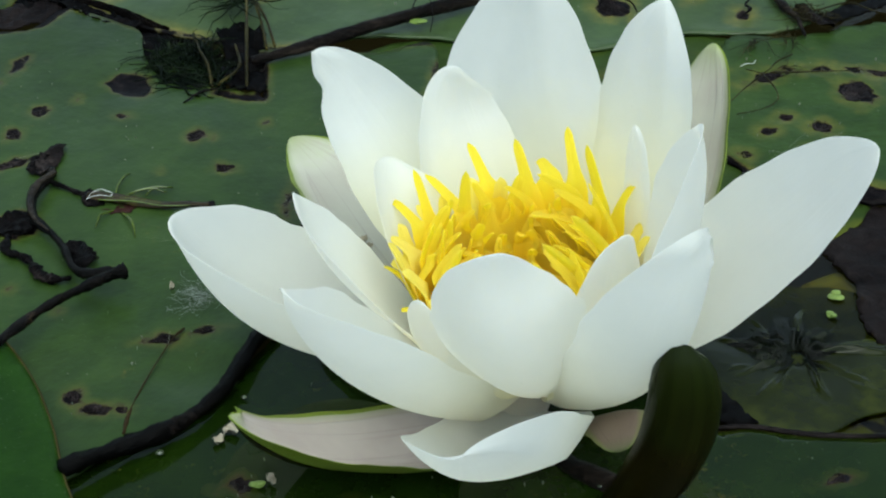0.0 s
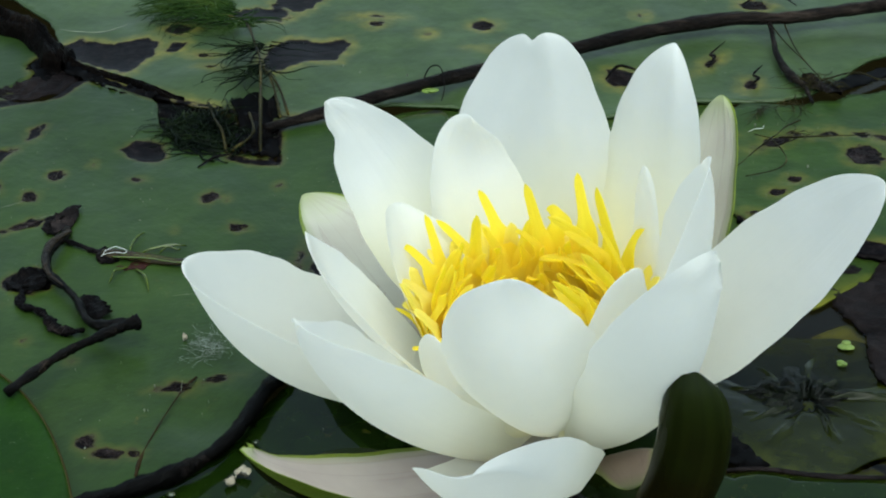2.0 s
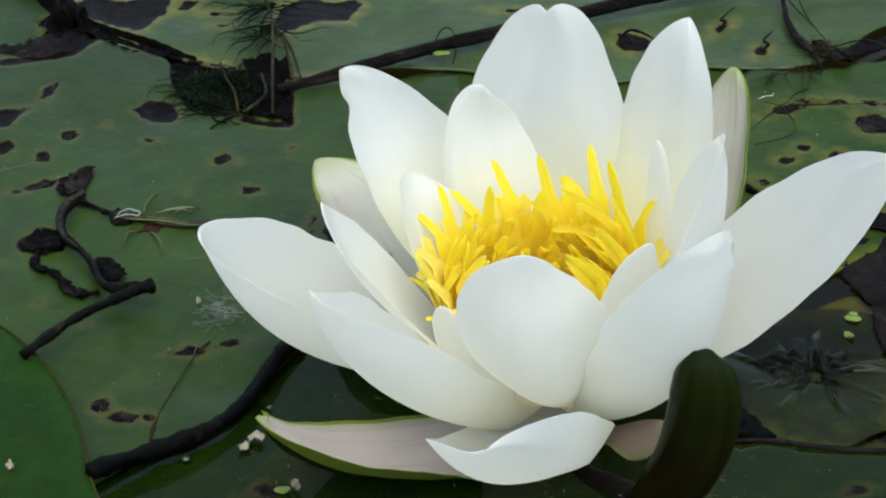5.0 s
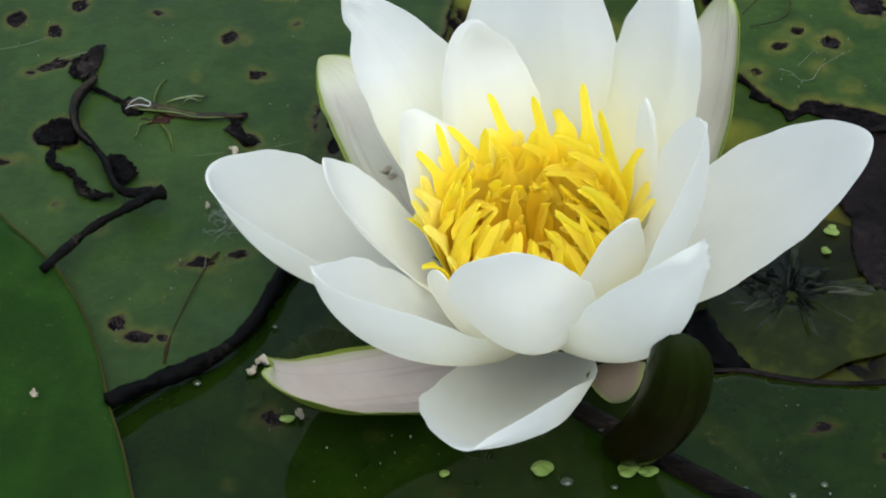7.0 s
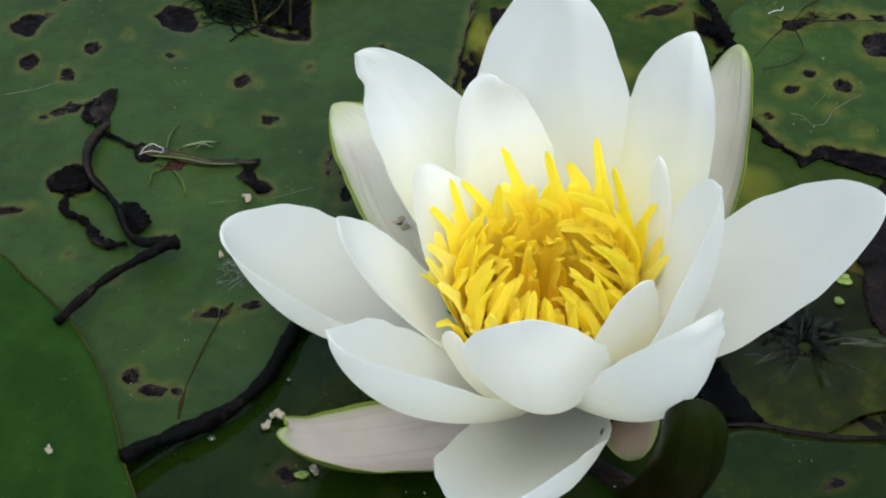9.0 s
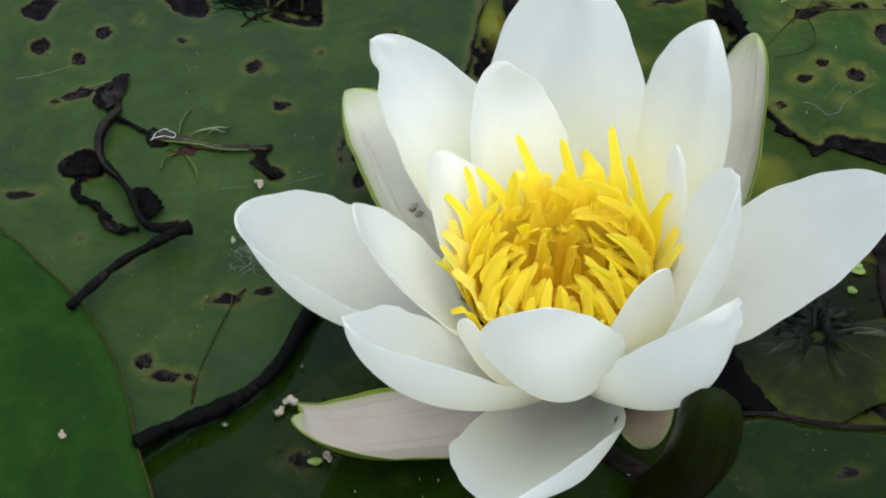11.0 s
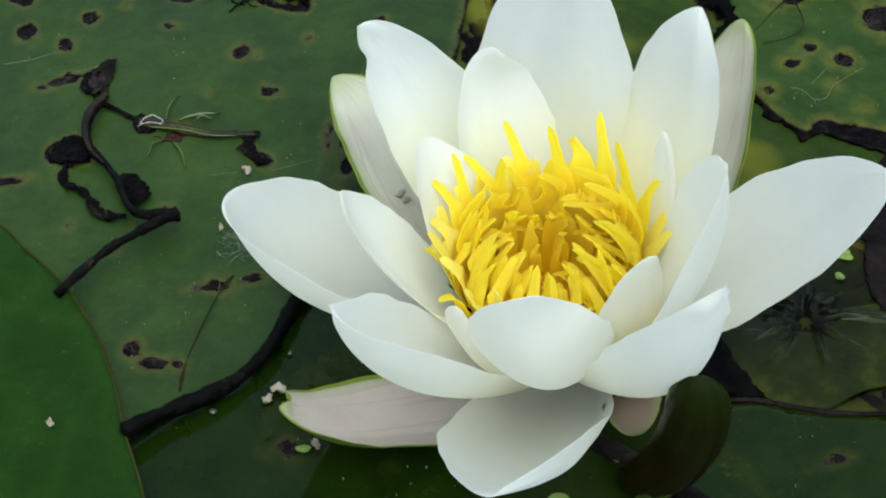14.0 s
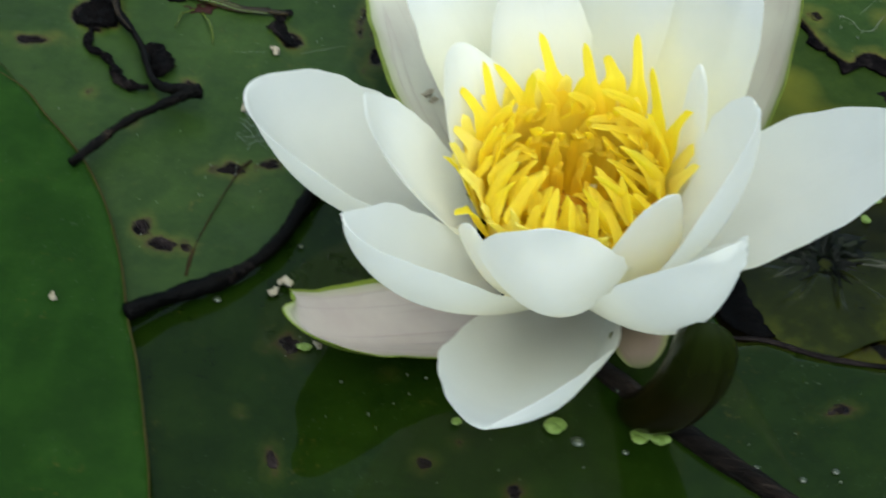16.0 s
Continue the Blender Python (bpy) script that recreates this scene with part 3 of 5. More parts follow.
def lily_pad(label, outline, z, mat, stalk, spots=(), strips=(), patches=(), step=2.2, wave=0.5, tilt=(0, 0), ragged=0.5, edge=None, lift=(), seed=0):
    """A floating leaf: ragged outline, gently waved blade with real thickness.
    spots: rotten ellipses x, y, rx, ry, degrees; strips: rotten bands as (points, half width); patches: rotten areas by their corners; lift: x, y, radius, height of bulges."""
    rs = np.random.RandomState(seed)
    spots = [(x, y, rx * 0.83, ry * 0.83, deg) if max(rx, ry) < 5.5 else (x, y, rx, ry, deg) for x, y, rx, ry, deg in spots]
    loop = smooth_loop(outline)
    cen = loop.mean(0)
    k = len(loop)
    jig = np.convolve(np.r_[rs.normal(0, 1, k)] , np.ones(3) / 3, "same") * ragged + 0.5 * ragged * np.sin(np.arange(k) * 0.31 + seed)
    loop = loop + (loop - cen) / np.linalg.norm(loop - cen, axis=1, keepdims=True) * jig[:, None]
    lo, hi = loop.min(0), loop.max(0)
    gx, gy = np.meshgrid(np.arange(lo[0], hi[0], step), np.arange(lo[1], hi[1], step))
    g = np.stack([gx.ravel(), gy.ravel()], 1) + rs.uniform(-0.25, 0.25, (gx.size, 2)) * step
    g = g[inside(g, loop)]
    g = g[to_line(g, np.vstack([loop, loop[:1]])) > step * 0.55]
    allp = np.vstack([loop, g])
    vs, _, faces, _, _, _ = delaunay_2d_cdt([Vector(p) for p in allp], [], [list(range(k))], 1, 1e-5)
    p = np.array([tuple(v) for v in vs])
    rim = to_line(p, np.vstack([loop, loop[:1]]))
    h = wave * (0.6 * np.sin(p[:, 0] / 17 + seed) * np.cos(p[:, 1] / 21 + 2 * seed) + 0.3 * np.sin(p[:, 0] / 7.3 + p[:, 1] / 9.1 + seed))
    h = h * np.clip(rim / 6, 0.25, 1) + tilt[0] * (p[:, 0] - cen[0]) + tilt[1] * (p[:, 1] - cen[1])
    for x, y, r, up in lift:
        h = h + up * np.exp(-((p[:, 0] - x) ** 2 + (p[:, 1] - y) ** 2) / r**2)
    rot = np.full(len(p), 60.0)
    for x, y, rx, ry, deg in spots:
        c, s = math.cos(radians(deg)), math.sin(radians(deg))
        qx, qy = (p[:, 0] - x) * c + (p[:, 1] - y) * s, (p[:, 1] - y) * c - (p[:, 0] - x) * s
        d = (np.sqrt((qx / rx) ** 2 + (qy / ry) ** 2) - 1) * min(rx, ry)
        rot = np.minimum(rot, d + 0.16 * min(max(rx, ry), 9.0) * (np.sin(p[:, 0] / 1.9 + 2 * y) * np.sin(p[:, 1] / 2.3 + x) + 0.6 * np.sin(p[:, 0] / 0.9 + p[:, 1] / 1.3)))
    for area in patches:
        ring = np.array(area + area[:1], float)
        far = to_line(p, ring)
        rot = np.minimum(rot, np.where(inside(p, ring[:-1]), -far, far) + 0.5 * np.sin(p[:, 0] / 1.3) * np.sin(p[:, 1] / 1.1))
    for line, half in strips:
        rot = np.minimum(rot, to_line(p, np.array(line, float)) - half)
    if edge is not None:
        rot = np.minimum(rot, rim * 5 + edge)
    h = h - 0.35 * np.clip(-rot, 0, 1)
    fan = np.arctan2(p[:, 1] - stalk[1], p[:, 0] - stalk[0])
    top = np.column_stack([p, h + z])
    n = len(p)
    # boundary edges, to close the blade with a side and an underside
    seen = {}
    for f in faces:
        for a, b in zip(f, f[1:] + f[:1]):
            seen[(a, b)] = True
    border = [e for e in seen if (e[1], e[0]) not in seen]
    under = top - np.array([0, 0, 0.8])
    fs = [tuple(f) for f in faces] + [tuple(i + n for i in f[::-1]) for f in faces] + [(b, a, a + n, b + n) for a, b in border]
    me = mesh_of("blade", np.vstack([top, under]) * MM, fs, mat)
    for key, vals in (("rot", rot), ("fan", fan)):
        at = me.attributes.new(key, "FLOAT", "POINT")
        at.data.foreach_set("value", np.r_[vals, vals].astype(np.float32))
    ob = tagged(new("lily_pad"), label, "lily pad", "pads on the pond")
    ob.empty_display_size = 0.01
    part("blade", me, ob)
    tree = kdtree.KDTree(n)
    for i, q in enumerate(p):
        tree.insert((q[0], q[1], 0), i)
    tree.balance()
    for x, y, rx, ry, deg in spots:
        if min(rx, ry) >= 0.9 and max(rx, ry) < 7.5:
            part("rotten_spot", rot_spot(x, y, rx, ry, deg, lambda a, b: z + h[tree.find((a, b, 0))[1]], rs), ob, "near-black papery rotten spot")
    return ob


def rot_spot(x, y, rx, ry, deg, height, rs):
    """A ragged, sunken scrap of dead tissue that lies in the blade."""
    k = 40
    th = np.linspace(0, 2 * math.pi, k, endpoint=False)
    ph = rs.uniform(0, 6.28, 6)
    rag = 0.92 + 0.17 * np.sin(2 * th + ph[0]) + 0.12 * np.sin(3 * th + ph[1]) + 0.08 * np.sin(5 * th + ph[2]) + 0.04 * np.sin(8 * th + ph[3]) + rs.normal(0, 0.03, k)
    c, s = math.cos(radians(deg)), math.sin(radians(deg))
    verts, faces = [], []
    for f, up in ((0.92, -0.1), (0.88, 0.14), (0.74, 0.06), (0.42, 0.08), (0.12, 0.10)):
        for a, r in zip(th, rag):
            qx, qy = rx * r * f * math.cos(a), ry * r * f * math.sin(a)
            px, py = x + qx * c - qy * s, y + qx * s + qy * c
            verts.append((px, py, height(px, py) + up + (0.04 + 0.02 * min(rx, ry)) * rs.uniform(-1, 1) * (f < 0.9)))
    for m in range(4):
        for j in range(k):
            j2 = (j + 1) % k
            faces.append((m * k + j, m * k + j2, (m + 1) * k + j2, (m + 1) * k + j))
    faces.append(tuple(range(4 * k, 5 * k)))
    return mesh_of("rotten_spot", np.array(verts) * MM, faces, SPOT)


old_pad = lily_pad("old green lily pad with dark rotten spots and torn notch",
    [(-152, 170), (-143, 175), (-138, 186), (-123, 178), (-112, 171), (-109, 158), (-103, 145), (-95, 139), (-86, 138.5), (-82, 135.6), (-79, 136.6), (-76, 133.6), (-73.5, 135), (-70.3, 131.6), (-71.6, 139), (-74.6, 146), (-73.6, 153), (-75.5, 159), (-68, 160), (-61, 161), (-42, 158), (-27, 166),
     (-24, 150), (-25, 134), (-27, 112), (-29, 98), (-24, 70), (-28, 45), (-46, 31), (-57, 19), (-60, 4), (-66, -7), (-74, -15), (-82, -21), (-92, -30),
     (-112, -32), (-140, -5), (-190, 15), (-240, 70), (-245, 140), (-200, 180)],
    0.0, PAD_OLD, (-40, 60),
    spots=[(-85.7, 109.6, 2.7, 3.6, 0), (-75.5, 93.8, 3.0, 2.2, 0), (-130.6, 122.6, 2.6, 3.4, 0), (-134.9, 110, 2.2, 3.2, 20),
           (-108, 121, 1.8, 1.2, -20), (-132, 95, 5.5, 1.6, 25), (-81, 109.5, 0.6, 0.9, 0), (-147, 115, 3, 4, 20),
           (-137, 53, 4.5, 1.4, 5), (-48.5, 127.6, 1.2, 1.6, 0), (-94, -2, 1.8, 3.0, 20), (-88, -6.4, 4.2, 2.2, 10), (-82.3, -6.6, 1.6, 1.6, 0),
           (-78, 20, 4.2, 2.0, 8), (-69.7, 22.7, 3.0, 1.2, 10), (-97, 78, 1.2, 1.0, 0), (-74, 67, 4, 2.4, -40), (-95, 46, 1.6, 1.3, 0), (-57, 78, 1.0, 5, 0), (-50, 70, 3, 8, -5),
           (-105, 30, 0.5, 0.7, 0), (-118, 38, 0.5, 0.6, 0), (-122, 130, 0.5, 0.8, 0), (-92, 92, 0.4, 0.5, 0), (-68, 118, 0.5, 0.7, 0), (-124, 66, 6, 6, 0)],
    patches=[[(-157.4, 130.1), (-153.7, 136.3), (-149.3, 137), (-144.8, 139), (-147.5, 133.7), (-148.6, 127.4), (-150.9, 126)], [(-116, 139), (-114, 143.5), (-110.2, 145), (-105.2, 142.7), (-102.8, 138.4), (-103.6, 132), (-107.8, 132.9), (-112.2, 134.8)],
             [(-144.8, 145), (-144, 152.5), (-141.3, 154.6), (-140.9, 151.1), (-142.6, 143)]],
    strips=[([(-84, 135), (-78, 132), (-71, 131), (-74, 157)], 1.4), ([(-160, 168), (-143, 175), (-138, 187)], 2.5), ([(-62, 162), (-48, 163), (-39, 165), (-27, 167)], 3.4),
            ([(-24, 152), (-25, 134), (-27, 110)], 0.6), ([(-138, 186), (-123, 178), (-106, 169)], -0.2)],
    step=1.7, wave=0.8, lift=[(-70, 8, 9, -1.6), (-62, 16, 8, 0.8), (-108.7, 135, 8, -0.8)], seed=1)

part("rot_line", tube("rot_line", [(-74, 23, 0.5), (-76, 19, 0.3), (-78, 11, -0.05), (-79.6, 2, -0.1), (-80.6, -7, 0.1), (-80.4, -15, 0.4)], [0.4, 0.22, 0.16, 0.26, 0.4], RUST, 7, 0.7, 3, 0.5), old_pad, "thin brown rotten line")

lily_pad("large pale green lily pad with rotten patches",
    [(-190, 268), (-174, 250), (-161, 234), (-155, 224), (-150, 211), (-141, 193), (-112, 175), (-77, 162), (-61, 165), (-43, 171), (-20, 168), (2, 162), (22, 164), (46, 174), (73, 175), (88, 186), (106, 204), (140, 226), (200, 250),
     (230, 330), (120, 420), (0, 450), (-120, 400), (-170, 310)],
    -0.9, PAD_BACK, (0, 330),
    spots=[(-104, 206, 2.4, 1.6, 0), (-90, 239, 9, 6, 0), (-80, 252, 8, 10, 0), (-52, 230, 2.4, 2.4, 0),
           (-17.4, 231, 4, 4, -20), (26, 190, 5, 6, 10), (-10, 212.6, 4, 1.4, 0), (-35, 223, 0.9, 1.2, 0), (53, 202, 1.2, 3, -30), (33, 237, 1, 1.2, 0), (-53, 236, 3, 1, 0), (70, 246, 5, 4, 0),
           (-100, 195, 1.6, 1.2, 0), (-60, 212, 0.6, 0.5, 0), (64, 186, 2, 3, 0)],
    patches=[[(-84.9, 203.2), (-82.8, 212.8), (-78.6, 218.9), (-67.7, 216.6), (-61, 219.1), (-59, 214.3), (-61.3, 208.2), (-61.7, 203), (-69.1, 202.9), (-74.6, 199.8), (-78.9, 195.1), (-83.4, 196.2)],
             [(-149.7, 212), (-146, 218.2), (-133.8, 213.4), (-124.4, 217.2), (-119.9, 214.8), (-119, 205.1), (-121.9, 199.2), (-125.4, 192.2), (-135.5, 197.9), (-143.7, 203.6)],
             [(-116.2, 207.1), (-115.6, 213.6), (-111, 214.9), (-112.6, 208.1)], [(-120, 223.5), (-116.6, 230.3), (-109.6, 228.6), (-113.8, 220.3)]],
    strips=[([(-150, 212), (-141, 193), (-112, 175)], 1.5), ([(-112, 175), (-77, 162), (-55, 166)], 0.8)],
    step=1.7, wave=1.0, lift=[(-120, 222, 14, 1.6), (-100, 190, 10, 1.4), (95, 205, 16, 2.0)], seed=2)

lily_pad("small half-rotten green lily pad at a dark gap",
    [(-235, 226), (-190, 227), (-168, 226), (-159, 220), (-155.5, 212), (-157.5, 200), (-155, 191), (-160, 183), (-164, 177), (-235, 160)],
    -1.6, PAD_OLD, (-230, 190), spots=[(-161, 180, 6, 1.6, 20)], strips=[([(-159, 220), (-155.5, 212), (-157.5, 200), (-155, 191)], 0.5)], ragged=1.2, seed=3)

lily_pad("yellowing lily pad half sunk behind the white flower",
    [(-46, 160), (-20, 172), (20, 170), (50, 176), (66, 168), (90, 150), (92, 96), (76, 66), (48, 56), (10, 60), (-20, 80), (-34, 110)],
    -2.3, PAD_YELLOW, (30, 60), spots=[(-18, 118, 7, 14, 10), (-14, 142, 5, 10, -10), (36, 128, 6, 0.9, 12), (44, 145, 3, 8, 30), (30, 154, 6, 2, 30)], wave=0.5, seed=4)

lily_pad("green lily pad with a black rotten edge and yellow rim",
    [(52, 122), (54, 104), (61, 91), (67, 86), (73, 90), (80, 86), (89, 83), (112, 78), (150, 66), (200, 90), (200, 180), (150, 196), (101, 180), (86, 176), (73, 172), (59, 168), (50, 148)],
    -0.7, PAD_RIGHT, (150, 130),
    spots=[(91.3, 138.7, 4.5, 6.5, 10), (71.2, 125, 2.2, 2.2, 0), (65.8, 117.3, 2.6, 2.4, 0), (79.8, 119.8, 3.2, 3.6, 0), (59, 105.5, 2, 2, 0), (69, 148, 7, 2, 30), (90, 152, 8, 1.0, 0), (100, 150, 4, 2, 0), (84, 100, 0.7, 0.8, 0), (76, 108, 0.5, 0.6, 0)],
    strips=[([(53, 101), (61, 90), (67, 85), (73, 88), (80, 85), (89, 81), (150, 64)], 3.2), ([(74, 88), (84, 86), (96, 82), (150, 66)], 5.5)], ragged=1.9, wave=0.6, seed=5)

dark = lily_pad("dark green wet lily pad under the flower",
    [(-125, -18), (-96, -22), (-64, 4), (-50, 26), (-25, 36), (15, 26), (34, 6), (44, -7), (52, -6.4), (64, -8.6), (80, -8.4), (110, -4), (170, -10), (190, -70), (120, -150), (0, -180), (-110, -160), (-170, -80)],
    -1.7, PAD_DARK, (10, -5),
    spots=[(-50.7, -59.3, 1.6, 2.8, 15), (-19, -53.8, 2.0, 2.2, 0), (1, -57.4, 2.1, 2.2, 0), (67.9, -22.6, 3.4, 1.6, 20), (-31, -31.8, 0.6, 0.5, 0), (-53, -28.5, 2.2, 3.6, 15), (-56.5, -29.0, 0.9, 0.9, 0), (-59, -30, 0.8, 0.7, 0), (-12, -47, 1.0, 0.8, 0), (82, -30, 1.5, 1.2, 0), (-60, -48, 0.5, 0.5, 0), (50, -60, 1.2, 1.0, 0)],
    strips=[([(44, -7), (52, -6), (64, -8), (82, -8)], 0.5)], wave=0.3, lift=[(60, -35, 20, 0.3), (-20, -40, 20, -0.3)], seed=6)

part("edge", tube("edge", [(42, -7, -1.5), (52, -6.2, -1.5), (64, -8.4, -1.5), (80, -8.2, -1.5), (110, -3.8, -1.5), (150, -6, -1.5)], [0.5, 0.8, 0.6, 0.9, 0.7], PURPLE, 7, 0.3, 6, 0.55), dark, "dark purple-brown rotten edge")

fresh = lily_pad("fresh bright green lily pad with a thin brown edge",
    [(-151, 42), (-134, 34), (-125, 25.5), (-112, 13), (-102, -1.7), (-94.6, -17), (-89.4, -31), (-84, -43), (-78.6, -57.5), (-72.3, -77), (-66, -110), (-90, -170), (-180, -180), (-250, -80), (-210, 30)],
    3.0, PAD_FRESH, (-170, -60), spots=[(-125, -44, 0.5, 1.0, 0)], ragged=0.15, edge=0.25, wave=0.8, seed=7)

part("edge", tube("edge", [(-151, 42, 3.0), (-134, 34, 3.0), (-125, 25.5, 3.0), (-112, 13, 3.0), (-102, -1.7, 3.0), (-94.6, -17, 3.0), (-89.4, -31, 3.0), (-84, -43, 3.0), (-78.6, -57.5, 3.0), (-72.3, -77, 3.0), (-66, -110, 3.0)], [0.2, 0.26, 0.2], PAD_EDGE, 6, 0.15, 2), fresh, "thin brown edge")

lily_pad("sunken yellow-green lily pad seen through brown water",
    [(46, 14), (52, 28), (62, 44), (74, 56), (92, 60), (118, 45), (116, 10), (100, -10), (82, -7), (65, -4), (54, -2)],
    -5.0, PAD_SUNK, (66, 20), spots=[(72, 44, 12, 8, 30), (98, 52, 12, 7, 10), (52, 18, 8, 10, 0), (86, 0, 10, 4, 0)], wave=0.9, seed=8)



# ---- the white flower ----
flower = group_at("water_lily", (0, 0, 0), "open white water lily flower with a yellow centre", "flower")


def petal(base, ctrl, bend, tip, wide, peak, tipq, roll, twist, cup, mat=PETAL, name="petal", label="", thick=0.5, **more):
    me = sheet(name, petal_grid(base, ctrl, bend, tip, wide, peak, tipq, roll, twist, cup, **more), thick * MM, [mat, mat, mat])
    return part(name, me, flower, label)


def sepal(base, ctrl, bend, tip, wide, peak, tipq, roll, twist, cup, label, rim=1, inner=SEPAL_IN, **more):
    me = sheet("sepal", petal_grid(base, ctrl, bend, tip, wide, peak, tipq, roll, twist, cup, cols=25, **more), 1.1 * MM, [SEPAL_OUT, inner, SEPAL_RIM if rim else SEPAL_OUT], rim=rim)
    return part("sepal", me, flower, label)


petal((-18.2, 1.1, 6.9), (-61.8, 11.6, 1.9), (-68.0, 5.7, 33.3), (-70.5, 6.2, 40.4), wide=18.8, peak=0.71, tipq=0.62, roll=-0.17, twist=0.03, cup=(0.90, 0.82), seed=1)  # left
petal((-7.7, -12.6, 4.3), (-31.5, -41.8, 28.0), (-40.4, -39.5, 47.9), (-40.1, -37.5, 53.6), wide=11.5, peak=0.74, tipq=0.54, roll=0.11, twist=-0.00, cup=(1.13, 1.02), seed=2, crumple=0.3, root=0.8)  # front_left
petal((-7.2, 14.8, 11.3), (-21.0, 46.0, 18.8), (-33.5, 57.8, 43.1), (-44.4, 51.1, 56.6), wide=12.31, peak=0.88, tipq=0.67, roll=0.19, twist=0.45, cup=(0.20, 0.59), seed=3, mat=CREAM_BOUNCE_PETAL, nick=(0.86, -1, 0.28, 0.05), crumple=0.25, root=0.43)  # back_left
petal((1.5, 17.2, 11.9), (2.3, 47.5, 18.6), (0.8, 58.2, 53.3), (1.8, 65.7, 67.2), wide=25.45, peak=0.65, tipq=0.32, roll=0.68, twist=0.55, cup=(0.12, 0.06), seed=4, mat=CREAM_BOUNCE_PETAL, notch=1.8, fold=0.6, root=0.51)  # back
petal((-2.3, 12.7, 10.0), (-3.2, 38.4, 21.8), (-18.8, 51.2, 42.6), (-11.7, 45.5, 55.9), wide=13.98, peak=0.73, tipq=0.60, roll=-0.15, twist=-0.12, cup=(0.53, 0.13), seed=5, mat=CREAM_BOUNCE_PETAL, root=0.50)  # back_inner
petal((9.7, 13.1, 10.3), (34.2, 44.8, 43.5), (26.4, 30.5, 65.8), (32.4, 35.8, 77.7), wide=13.41, peak=0.66, tipq=0.75, roll=-0.05, twist=-0.29, cup=(-0.05, 0.28), seed=6, mat=CREAM_BOUNCE_PETAL, fold=0.8, nick=(0.4, -1, 0.1, 0.25), root=0.52)  # back_right
petal((17.1, 2.3, 9.6), (36.9, -18.2, 22.9), (41.4, -15.0, 66.7), (36.6, -10.5, 74.2), wide=18.81, peak=0.79, tipq=0.40, roll=-0.00, twist=0.03, cup=(0.77, 0.33), seed=7, root=0.52)  # right_mid
petal((17.9, -0.4, 9.5), (53.2, 16.5, 25.2), (62.3, 5.3, 49.2), (72.4, -1.6, 64.1), wide=13.9, peak=0.76, tipq=0.58, roll=-0.30, twist=-0.27, cup=(0.37, 0.12), seed=8)  # right
petal((8.3, -16.5, 13.4), (4.5, -50.3, 39.0), (-3.4, -42.2, 51.4), (-0.2, -43.9, 66.6), wide=13.38, peak=0.97, tipq=0.51, roll=-0.20, twist=-0.02, cup=(0.72, 0.72), seed=9, root=0.95)  # front
petal((17.0, -8.0, 4.6), (37.9, -46.9, 34.2), (29.9, -51.6, 65.3), (38.6, -45.1, 69.9), wide=12.64, peak=0.91, tipq=0.34, roll=-0.00, twist=0.21, cup=(1.01, 0.91), seed=10, crumple=0.55, hook=2.5, root=0.80)  # front_right
petal((9.7, -5.2, 0.1), (-6.1, -44.8, 0.1), (-0.7, -73.2, 45.9), (-5.3, -79.2, 49.1), wide=15.76, peak=0.70, tipq=0.66, roll=-0.13, twist=-0.14, cup=(0.21, 0.62), seed=11, root=0.50, lip=(-1, 0.75, 7.7, 1.9))  # bottom
petal((-16.6, -0.1, 10.6), (-31.1, -1.9, 28.8), (-40.3, -1.6, 37.5), (-42.7, -2.3, 52.5), wide=13.51, peak=0.74, tipq=0.63, roll=-0.16, twist=0.16, cup=(0.34, 0.39), seed=12, root=0.72)  # left_mid
petal((-11.2, 7.8, 9.5), (-20.7, 15.3, 19.6), (-23.5, 19.6, 38.8), (-25.4, 29.7, 42.1), wide=13.08, peak=0.76, tipq=0.56, roll=-0.18, twist=-0.05, cup=(0.67, 0.45), seed=13, mat=INNER_PETAL, root=0.50)  # inner_left
petal((11.9, 6.3, 10.1), (34.2, 19.1, 22.8), (27.5, 15.3, 46.5), (26.0, 15.6, 59.0), wide=5.3, peak=0.75, tipq=0.57, roll=-0.10, twist=-0.09, cup=(0.33, 0.32), seed=14, mat=INNER_PETAL)  # inner_right
petal((10.9, -7.0, 9.9), (26.0, -21.8, 15.8), (16.9, -17.5, 45.0), (24.0, -18.6, 54.4), wide=11.2, peak=0.76, tipq=0.59, roll=0.15, twist=0.55, cup=(0.28, 0.11), seed=15, mat=INNER_PETAL)  # inner_front_right
petal((-2.0, -9.0, 9.0), (-6.0, -21.0, 11.0), (-14.5, -26.0, 28.0), (-16.0, -24.5, 42.5), wide=10.5, peak=0.72, tipq=0.5, roll=-0.1, twist=0.0, cup=(0.3, 0.3), seed=20, mat=INNER_PETAL)  # inner_front_left
sepal((-12.2, 10.6, 10.4), (-33.8, 45.2, 6.0), (-39.4, 69.1, 10.4), (-55.8, 81.2, 16.5), wide=15.6, peak=0.75, tipq=0.60, roll=-0.08, twist=0.03, cup=(0.47, 0.42), seed=16, label="greenish-grey sepal with a green edge")  # left
sepal((10.2, 12.8, 10.1), (36.8, 35.1, 12.0), (43.7, 60.9, 34.7), (45.9, 68.0, 50.6), wide=17.6, peak=0.72, tipq=0.59, roll=0.23, twist=0.43, cup=(0.06, 0.45), seed=17, label="greenish-grey sepal with a green edge")  # right
